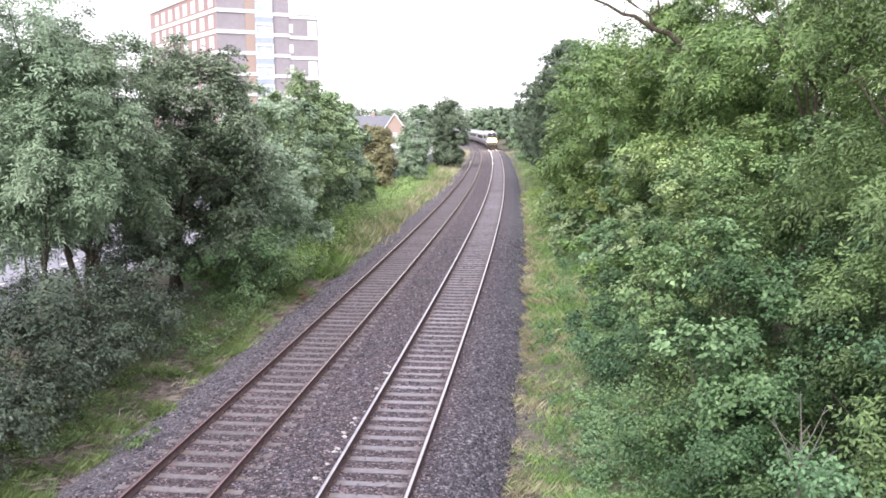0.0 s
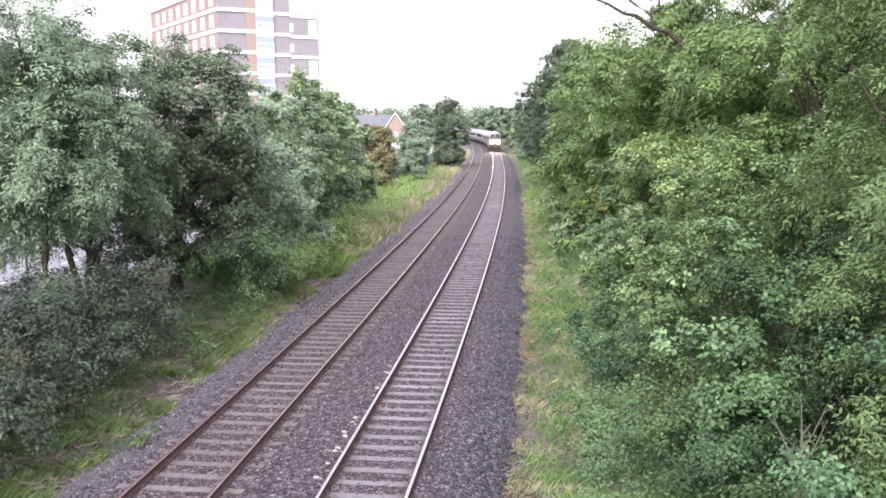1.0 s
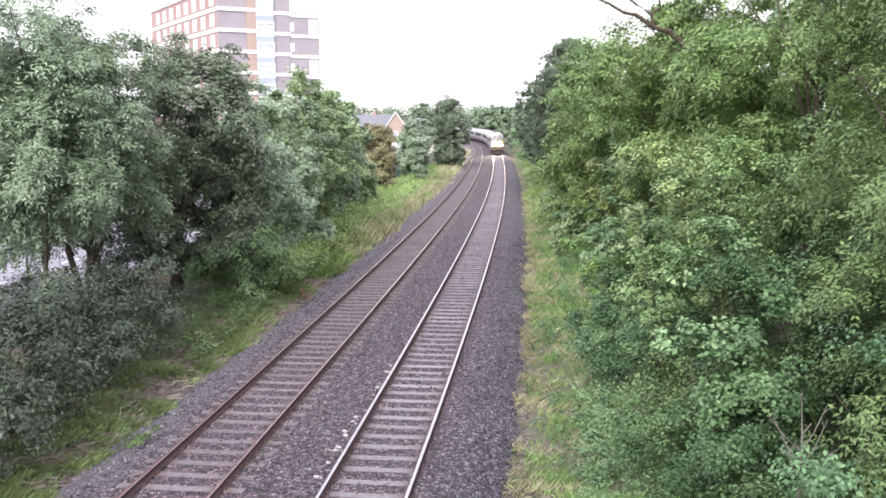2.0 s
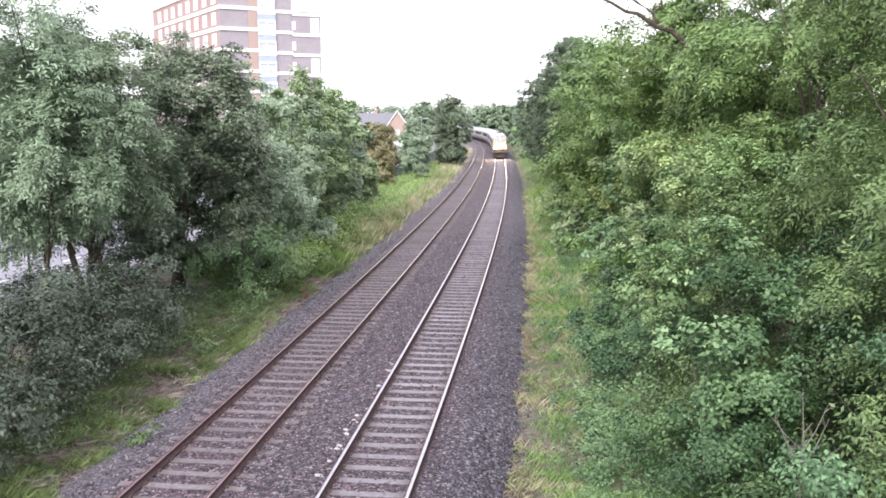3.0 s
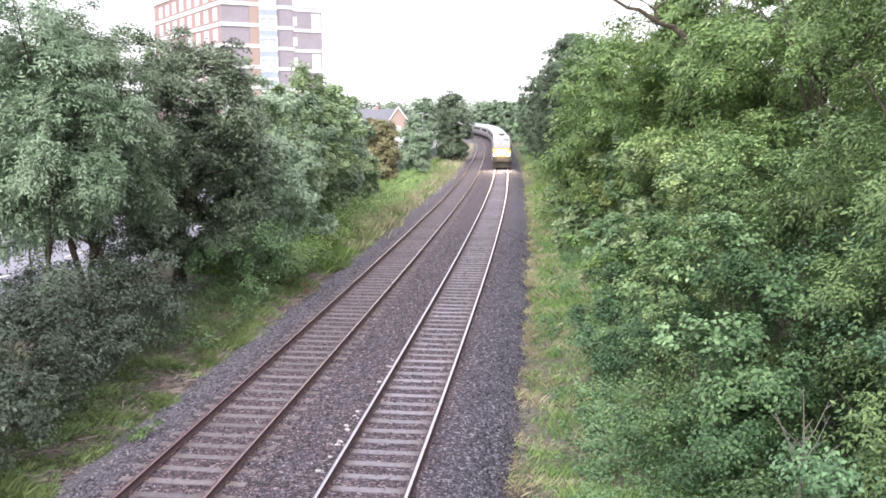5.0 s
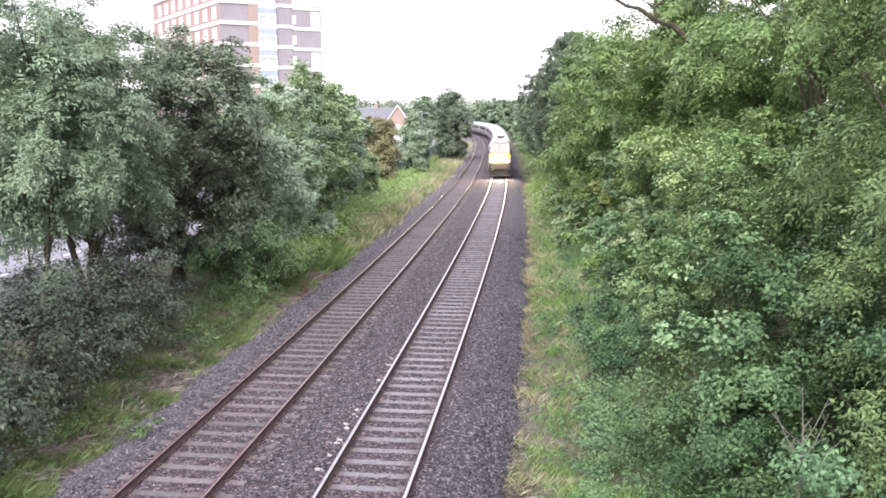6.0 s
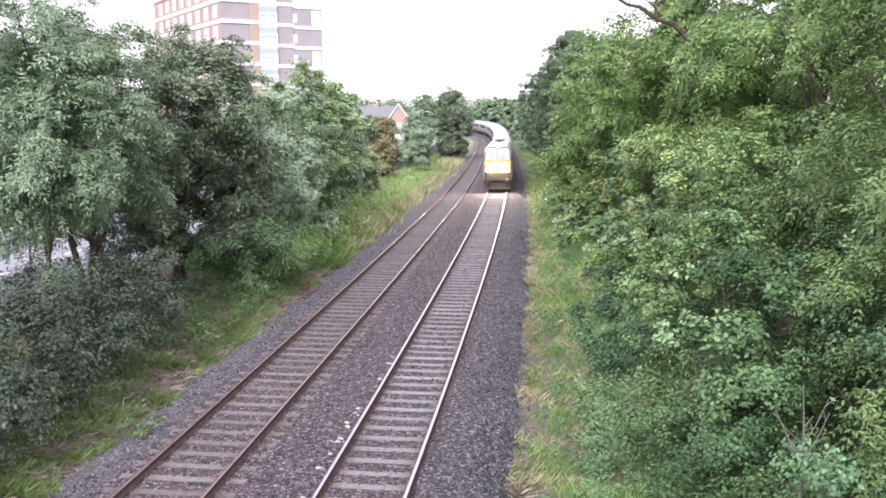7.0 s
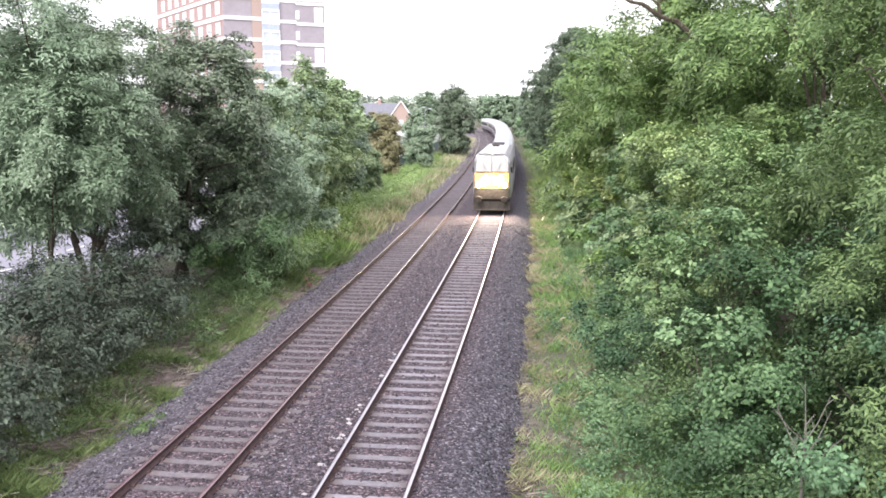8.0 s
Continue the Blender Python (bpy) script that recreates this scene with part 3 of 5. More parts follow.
def build_track(centre, head, sleeper_mat, label, rng):
    t = thing("railway_track", 0, 0, 0, label, "railway track", "pair of tracks")
    for s in (-0.835, 0.835):
        r = sweep_line("rail", WEB, centre + s, -18, 450, 1.0, "rail", t)
        sweep_line("rail_head", HEAD, centre + s, -18, 450, 1.0, head, r)
    bm = bmesh.new()
    rings = []
    for y, w, z in ((-0.115, 0.0, -0.2), (-0.105, 0.0, 0.0), (0.105, 0.0, 0.0), (0.115, 0.0, -0.2)):
        rings.append([(-1.3, y, z), (-1.22, y, z), (-0.5, y, z + 0.003 * (z > -0.1)), (-0.3, y, z - 0.003 * (z > -0.1)), (0.3, y, z - 0.003 * (z > -0.1)), (0.5, y, z + 0.003 * (z > -0.1)), (1.22, y, z), (1.3, y, z)])
    for a, b in zip(rings, rings[1:]):
        va, vb = [bm.verts.new(p) for p in a], [bm.verts.new(p) for p in b]
        for i in range(7):
            bm.faces.new((va[i], va[i + 1], vb[i + 1], vb[i]))
    bmesh.ops.remove_doubles(bm, verts=bm.verts, dist=0.0001)
    bm.normal_update()
    me = bpy.data.meshes.new("sleeper")
    bm.to_mesh(me)
    bm.free()
    me.materials.append(M[sleeper_mat])
    far_v, far_f = [], []
    src = np.array([v.co[:] for v in me.vertices])
    poly = [list(p.vertices) for p in me.polygons]
    clip = bmesh.new()
    box(clip, -0.03, 0.03, -0.06, 0.06, -0.01, 0.035)
    cme = bpy.data.meshes.new("rail_clip")
    clip.to_mesh(cme)
    clip.free()
    cme.materials.append(M["rail"])
    y = -16.0
    count = 0
    while y < 300:
        x, yy, z, th = on_line(y, centre)
        zz = z - 0.162 + rng.normal() * 0.004
        rz = -math.degrees(math.atan(th)) + rng.normal() * 0.5
        if count < 300:
            ob = mesh_part("sleeper", me, None, t)
            ob.matrix_basis = pose(x, yy, zz, 0, 0, rz)
            if 36 < count < 106:
                for s in (-0.915, -0.755, 0.755, 0.915):
                    c = mesh_part("rail_clip", cme, None, ob)
                    c.matrix_basis = pose(s, 0, 0.0)
        else:
            a = radians(rz)
            w = src @ np.array([(math.cos(a), math.sin(a), 0), (-math.sin(a), math.cos(a), 0), (0, 0, 1)]) + (x, yy, zz)
            base = len(far_v) * len(src)
            far_v.append(w)
            far_f += [[i + base for i in p] for p in poly]
        count += 1
        y += 0.66
    fm = bpy.data.meshes.new("sleeper_run")
    fm.from_pydata(np.concatenate(far_v).tolist(), [], far_f)
    tagged(mesh_part("sleeper_run", fm, sleeper_mat, t), kind="stuff")
    return t


# ---- tower block ----


def build_tower():
    """Local x runs along the entrance front, local y along the long side, z up; the corner is the origin."""
    base = thing("tower_block", -30.0, 130.0, -1.35, "tower block of brick and taupe panels with white floor bands", "apartment building")
    base.matrix_basis = pose(-30.0, 130.0, -1.35, 0, 0, 30)
    H, S, LX, LY = 25.8, 2.85, 14.9, 37.9
    lx1 = 10.4
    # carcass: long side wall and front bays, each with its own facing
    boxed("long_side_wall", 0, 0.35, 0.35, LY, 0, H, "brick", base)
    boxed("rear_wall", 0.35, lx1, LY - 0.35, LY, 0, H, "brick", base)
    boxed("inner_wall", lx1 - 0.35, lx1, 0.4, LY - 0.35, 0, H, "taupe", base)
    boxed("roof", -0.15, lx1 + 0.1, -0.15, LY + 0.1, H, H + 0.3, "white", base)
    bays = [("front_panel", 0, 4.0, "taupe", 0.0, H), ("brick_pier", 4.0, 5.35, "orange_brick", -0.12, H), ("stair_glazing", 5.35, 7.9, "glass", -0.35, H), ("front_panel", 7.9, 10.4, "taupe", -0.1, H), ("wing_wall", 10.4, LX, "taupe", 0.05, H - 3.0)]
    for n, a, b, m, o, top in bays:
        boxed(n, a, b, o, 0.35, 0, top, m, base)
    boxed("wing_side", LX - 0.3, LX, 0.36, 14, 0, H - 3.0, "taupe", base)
    boxed("wing_roof", lx1 + 0.1, LX + 0.1, -0.02, 14.2, H - 3.0, H - 2.75, "white", base)
    for k in range(1, 10):
        z = H - S * k + 0.0
        if z < 0.5:
            break
        # floor bands
        boxed("floor_band", -0.08, 0.0, 0.0, LY, z - 0.3, z + 0.22, "white", base)
        boxed("floor_band", -0.08, 5.4, -0.18, -0.004, z - 0.28, z + 0.2, "white", base)
        boxed("floor_band", 7.9, 10.5, -0.2, -0.1, z - 0.5, z - 0.05, "white", base)
        boxed("floor_band", 10.5, LX + 0.05, -0.06, 0.046, z - 0.72, z - 0.3, "white", base)
        # stair glazing: blue spandrel, white transoms and mullions
        boxed("spandrel", 5.4, 7.85, -0.42, -0.352, z - 1.55, z - 0.75, "blue", base)
        boxed("transom", 5.35, 7.9, -0.46, -0.352, z - 0.75, z - 0.45, "white", base)
        boxed("transom", 5.35, 7.9, -0.46, -0.352, z - 1.85, z - 1.55, "white", base)
        for xm in (5.35, 6.55, 7.82):
            boxed("mullion", xm, xm + 0.09, -0.44, -0.352, z - 3.3 + 0.3, z - 1.85, "white", base)
        # wing windows
        boxed("window_frame", 10.42, 11.0, -0.03, 0.046, z + 0.15, z + 1.35, "white", base)
        if k % 2 == 0:
            boxed("window_frame", 13.3, 14.6, -0.03, 0.046, z - 0.3, z + 1.9, "white", base)
        # long side windows
        n = 8
        for j in range(n):
            y0 = 1.6 + j * (LY - 3.0) / n
            w = boxed("window", -0.03, -0.004, y0, y0 + 2.1, z + 0.55, z + 2.25, "white", base)
            boxed("pane", -0.045, -0.032, y0 + 0.15, y0 + 1.0, z + 0.7, z + 2.1, "glass", w)
            boxed("pane", -0.045, -0.032, y0 + 1.1, y0 + 1.95, z + 0.7, z + 2.1, "glass", w)
    return base


# ---- house, white shed, mast ----


def build_house():
    h = thing("house", -8.9, 255, -1.9, "brick house with a grey slate roof and white bargeboards", "house")
    z1, zr = 5.2, 8.9
    boxed("wall", -15, 0, 0, 7, 0, z1, "brick", h)
    for y, name in ((-0.25, "roof_slope"), (7.25, "roof_slope")):
        bm = bmesh.new()
        vs = [bm.verts.new(p) for p in ((-15.3, y, z1 - 0.15), (-2, y, z1 - 0.15), (-2, 3.5, zr), (-15.3, 3.5, zr), (-15.3, y, z1), (-2, y, z1), (-2, 3.5, zr + 0.15), (-15.3, 3.5, zr + 0.15))]
        for q in ((0, 1, 2, 3), (4, 5, 6, 7), (0, 1, 5, 4), (1, 2, 6, 5), (2, 3, 7, 6), (3, 0, 4, 7)):
            bm.faces.new([vs[i] for i in q])
        part(name, bm, "slate", h)
    # projecting gable towards the railway
    bm = bmesh.new()
    ring = [(-5.4, 0), (0.4, 0), (0.4, z1), (-2.5, zr + 0.6), (-5.4, z1)]
    loft(bm, [[(x, -1.6, z) for x, z in ring], [(x, 4, z) for x, z in ring]])
    part("gable_wall", bm, "orange_brick", h)
    for s in (-1, 1):
        bm = bmesh.new()
        a, b = (-2.5, zr + 0.62), (-2.5 + s * 3.3, z1 - 0.35)
        loft(bm, [[(a[0], y, a[1]), (b[0], y, b[1]), (b[0], y, b[1] + 0.25), (a[0], y, a[1] + 0.25)] for y in (-1.9, 4.2)])
        part("gable_roof", bm, "slate", h)
        bm = bmesh.new()
        loft(bm, [[(a[0], y, a[1] - 0.1), (b[0], y, b[1] - 0.1), (b[0], y, b[1] + 0.3), (a[0], y, a[1] + 0.3)] for y in (-2.0, -1.902)])
        part("bargeboard", bm, "white", h)
    w = boxed("window", -3.1, -1.9, -1.66, -1.602, 3.2, 4.5, "white", h)
    boxed("pane", -3.0, -2.0, -1.675, -1.662, 3.3, 4.4, "glass", w)
    boxed("chimney", -9, -8.2, 3.1, 3.9, zr - 0.3, zr + 1.1, "brick", h)


def build_shed():
    s = thing("shed", 0, 0, 0, "long low white-rendered shed on a teal base", "shed")
    s.matrix_basis = pose(-3.2, 148, -1.3, 0, 0, -5.5)
    a = pose(0, 0, 0)
    for n, x0, x1, y0, y1, z0, z1, m in (("wall", -6, 0, -36, 36, 1.5, 3.9, "white"), ("base_wall", -6.05, 0.05, -36.05, 36.05, 0, 1.498, "teal"), ("roof", -6.2, 0.2, -36.2, 36.2, 3.902, 4.05, "white")):
        boxed(n, x0, x1, y0, y1, z0, z1, m, s).matrix_basis = a


def build_mast():
    m = thing("mast", 26.3, 345, -1.2, "tall pale steel mast with a grey cabinet on top", "mast")
    bm = bmesh.new()
    tube(bm, [(0, 0, -0.5), (0, 0, 8), (0, 0, 16.5)], [0.28, 0.22, 0.16], 10)
    part("pole", bm, "white", m)
    boxed("cabinet", 0.6, 3.6, -0.5, 0.5, 14.6, 16.2, "galvanised", m, 0.05)
    bm = bmesh.new()
    tube(bm, [(0, 0, 15.3), (0.7, 0, 15.4)], [0.08, 0.08], 6)
    part("bracket", bm, "galvanised", m)
    boxed("aerial", 4.6, 5.0, -0.15, 0.15, 13.0, 17.0, "galvanised", m, 0.04)
    bm = bmesh.new()
    tube(bm, [(0, 0, 14.2), (4.8, 0, 14.2)], [0.06, 0.06], 6)
    part("arm", bm, "galvanised", m)


def build_street_lamp(x, y, h):
    z = float(ground_z(x, y))
    t = thing("street_lamp", x, y, z, "grey steel street lamp beside the road", "street lamp", "street lamps")
    bm = bmesh.new()
    tube(bm, [(0, 0, -0.3), (0, 0, 1.2), (0, 0, 1.25), (0, 0, h)], [0.11, 0.11, 0.07, 0.05], 8)
    part("pole", bm, "galvanised", t)
    bm = bmesh.new()
    tube(bm, [(0, 0, h - 0.05), (0.3, 0, h + 0.1), (0.6, 0, h + 0.12)], [0.05, 0.045, 0.04], 6)
    part("arm", bm, "galvanised", t)
    boxed("lantern", 0.5, 1.1, -0.14, 0.14, h + 0.06, h + 0.22, "galvanised", t, 0.04)


build_street_lamp(-2.9, 152, 7.2)
build_street_lamp(-4.4, 176, 7.4)
build_tower()
build_house()
build_shed()
build_mast()


# ---- trees and bushes beside the line ----


def beside(y, off):
    x, yy, _, _ = on_line(y, off)
    return float(x), float(yy)


def build_right_bank():
    rng = np.random.default_rng(21)
    # low brambles along the foot of the bank
    y = 12.5
    i = 0
    while y < 78:
        x, yy = beside(y, 7.1 + rng.normal() * 0.3 - 0.015 * (y - 20))
        h = 1.35 + 0.8 * rng.random()
        far = max(1.0, y / 20)
        # past 36 m the brambles switch to paler leaves
        plant("bramble", x, yy, h, (1.5, 1.4, h * 0.55), h * 0.5, (("hawthorn", "bramble", "bramble", "lime") if y < 36 else ("hazed_green", "lime", "hazed_green", "meadow"))[i % 4], 0.08 * far, int(38 / far) + 12, 135, 0.33, "sprawling green bramble thicket at the foot of the bank", "bramble", 100 + i, "brambles on the bank", 0.04, limbs=6, aspect=0.7, lump=0.45)
        y += 1.7 + 0.4 * far
        i += 1
    # hawthorns behind
    y = 13.2
    i = 0
    while y < 62:
        far = max(1.0, y / 19)
        x, yy = beside(y, 9.0 + rng.normal() * 0.6)
        h = 4.3 + 1.6 * rng.random()
        # darker leaves nearby paint deep shade, lightened ones beyond 21.5 m paint light
        plant("hawthorn", x, yy, h, (2.2, 2.0, h * 0.5), h * 0.55, ("bramble", "hawthorn", "bramble", "hawthorn", "ash")[i % 5] if y < 21.5 else ("lit_thorn", "lime", "lit_thorn", "hazed_green", "ash")[i % 5], 0.084 * far ** 0.85, int(74 / far) + 24, 140, 0.36, "dense hawthorn bush in olive-green leaf", "bush", 200 + i, "hawthorns on the bank", 0.09, limbs=9, aspect=0.62, lump=0.5, hollow=0.62)
        y += 2.7
        i += 1
    for i, (y, off, h) in enumerate(((19, 13.5, 7.5), (23, 15.0, 8.2), (27, 13.6, 8.4), (31.5, 15.2, 8.8), (36, 13.8, 9.0), (41, 13.4, 9.0), (46, 14.6, 9.4), (52, 12.6, 8.6))):
        x, yy = beside(y, off)
        plant("hawthorn", x, yy, h, (2.6, 2.5, h * 0.55), h * 0.52, ("ash", "lime", "hawthorn")[i % 3], 0.0062 * y, 90, 110, 0.5, "tall hawthorn thicket on top of the bank", "bush", 240 + i, "hawthorns on the bank", 0.12, limbs=8, aspect=0.55, lump=0.4, hollow=0.55)
    # ash trees on top of the bank
    for i, (y, off, h, r) in enumerate(((15.5, 11.4, 11.0, 3.0), (19.5, 11.2, 12.0, 2.6), (23, 13.6, 13.0, 3.8), (31, 12.0, 14.6, 3.9), (40, 10.7, 15.2, 4.3), (37.5, 9.7, 13.4, 2.1), (50, 8.9, 10.9, 3.8), (58, 7.8, 8.9, 3.9), (36, 16.5, 14.0, 4.6), (47, 11.9, 14.0, 4.6), (64, 10.5, 11.5, 4.0))):
        x, yy = beside(y, off)
        far = max(1.0, y / 22)
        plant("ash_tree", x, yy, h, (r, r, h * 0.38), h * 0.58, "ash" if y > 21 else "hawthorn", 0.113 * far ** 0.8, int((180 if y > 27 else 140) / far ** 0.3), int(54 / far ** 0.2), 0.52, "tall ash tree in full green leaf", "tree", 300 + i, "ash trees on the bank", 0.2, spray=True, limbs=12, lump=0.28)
    for k, (x, y, h) in enumerate(((6.1, 14.6, 2.2), (7.3, 15.6, 2.6))):
        plant("bramble", x, y, h, (1.2, 1.0, h * 0.5), h * 0.5, "bramble", 0.08, 40, 110, 0.34, "sprawling green bramble thicket at the foot of the bank", "bramble", 180 + k, "brambles on the bank", 0.04, limbs=6, aspect=0.7)
    x, y = 7.0, 13.4
    plant("ash_sapling", x, y, 4.2, (1.5, 1.3, 1.6), 2.7, "hawthorn", 0.09, 46, 60, 0.4, "yellow-green ash sapling among the hawthorns", "tree", 350, trunk_r=0.05, spray=True, limbs=8)
    # broad-leaved saplings standing out of the hawthorns
    for k, (x, y, h, leaf, size) in enumerate(((4.9, 16.4, 3.7, "lime", 0.12), (5.7, 18.2, 4.9, "lime", 0.11), (6.7, 16.2, 3.9, "bramble", 0.12), (5.4, 22.0, 3.7, "lime", 0.11), (5.2, 15.4, 2.7, "lime", 0.12), (6.4, 19.5, 4.8, "hawthorn", 0.09), (7.2, 21.0, 5.6, "hawthorn", 0.09), (6.0, 25.5, 4.4, "bramble", 0.11), (8.6, 20.4, 6.2, "lime", 0.12))):
        plant("sycamore_sapling", x, y, h, (0.7, 0.65, 0.75), h - 0.75, leaf, size, 20, 60, 0.3, "broad-leaved bright green sapling rising out of the hawthorns", "tree", 360 + k, "saplings on the bank", 0.035, limbs=6, aspect=0.75)
    # the bare limb against the sky, and dead twigs low in the bush
    dead = thing("dead_branch", 8.1, 34.2, 9.86, "bare dead branch reaching out of an ash crown", "branch")
    main = [(3.0, 0.9, -1.6), (2.3, 0.5, -1.12), (1.75, 0.3, -0.7), (0.9, 0.1, -0.34), (0.3, 0.05, 0.16), (-0.3, -0.1, 0.3), (-1.0, -0.2, 0.74), (-1.4, -0.2, 0.8), (-2.0, -0.25, 1.14), (-2.75, -0.3, 1.42)]
    forks = [(main, 0.15), ([(-0.3, -0.1, 0.3), (-0.42, -0.1, 0.78), (-0.95, -0.1, 1.1), (-1.55, -0.2, 1.5), (-2.0, -0.3, 1.6)], 0.07),
             ([(-0.42, -0.1, 0.78), (-0.1, -0.1, 1.0), (-0.2, -0.2, 1.5), (0.1, -0.2, 1.9)], 0.06), ([(-1.4, -0.2, 0.8), (-1.3, -0.3, 1.02), (-1.38, -0.3, 1.2)], 0.03),
             ([(-2.0, -0.25, 1.14), (-2.2, -0.3, 1.06), (-2.32, -0.3, 1.12)], 0.03), ([(0.9, 0.1, -0.34), (0.6, -0.1, -0.5), (0.1, -0.2, -0.42)], 0.04), ([(-1.0, -0.2, 0.74), (-1.25, -0.3, 0.56), (-1.45, -0.3, 0.6)], 0.025)]
    for pts, r in forks:
        bm = bmesh.new()
        tube(bm, pts, [r * (1 - 0.75 * k / (len(pts) - 1)) for k in range(len(pts))], 6)
        part("twig", bm, "bark", dead)
    x, y = 4.7, 11.5
    g = float(ground_z(x, y))
    dead = thing("dead_shrub", x, y, g, "leafless grey dead shrub among the hawthorns", "shrub")
    fork = 2.75 - g
    bm = bmesh.new()
    tube(bm, [(0.1, 0.3, -0.2), (0.05, 0.15, fork * 0.6), (0, 0, fork)], [0.03, 0.024, 0.016], 6)
    part("stem", bm, "greywood", dead)
    for k in range(9):
        a = -0.62 + 1.24 * k / 8 + 0.08 * rng.normal()
        L = 0.55 + 0.3 * rng.random()
        low = fork - 0.22 * (k % 3)
        p = [(0, 0, low), (math.sin(a) * L * 0.5, -0.05, low + math.cos(a) * L * 0.42), (math.sin(a) * L + 0.03 * rng.normal(), -0.08, low + math.cos(a) * L)]
        bm = bmesh.new()
        tube(bm, p, [0.011, 0.007, 0.003], 5)
        for j in (1, 2):
            q = Vector(p[j]).lerp(Vector(p[j - 1]), 0.3)
            tube(bm, [q, q + Vector((0.16 * math.sin(a + 0.7 * (-1) ** (j + k)), -0.03, 0.15))], [0.005, 0.002], 4)
        part("twig", bm, "greywood", dead)


def conifer(x, y, h, r, reach, seed):
    rng = np.random.default_rng(seed)
    t = thing("conifer", x, y, float(ground_z(x, y)), "dark green conifer with drooping layered boughs", "tree", "conifers")
    bm = bmesh.new()
    tube(bm, [(0, 0, -0.4), (0.05, 0, h * 0.5), (0, 0, h)], [0.25, 0.16, 0.03], 8)
    part("trunk", bm, "bark", t)
    P, D = [], []
    for k in range(340):
        f = rng.random() ** 0.8
        z = h * (0.12 + 0.88 * f)
        a = rng.random() * math.tau
        R = min(reach, r * (1.02 - f) ** 0.72 * (0.68 + 0.45 * rng.random())) * (0.6 + 0.4 * min(1.0, f / 0.35))
        d = np.array([math.cos(a), math.sin(a), 0.12])
        if k % 4 == 0:
            bm = bmesh.new()
            tube(bm, [(0, 0, z - 0.2), tuple(d * R * 0.5 + (0, 0, z)), tuple(d * R + (0, 0, z - 0.1))], [0.04, 0.03, 0.01], 4)
            part("bough", bm, "bark", t)
        for s in (0.45, 0.75, 1.0):
            P.append(d * R * s + (0, 0, z - 0.25 * s))
            D.append(d)
    mesh_part("crown", foliage("crown", rng, np.array(P), np.array(D), 0.36, 32, 0.38, droop=0.35, aspect=0.25, simple=True), "conifer", t)


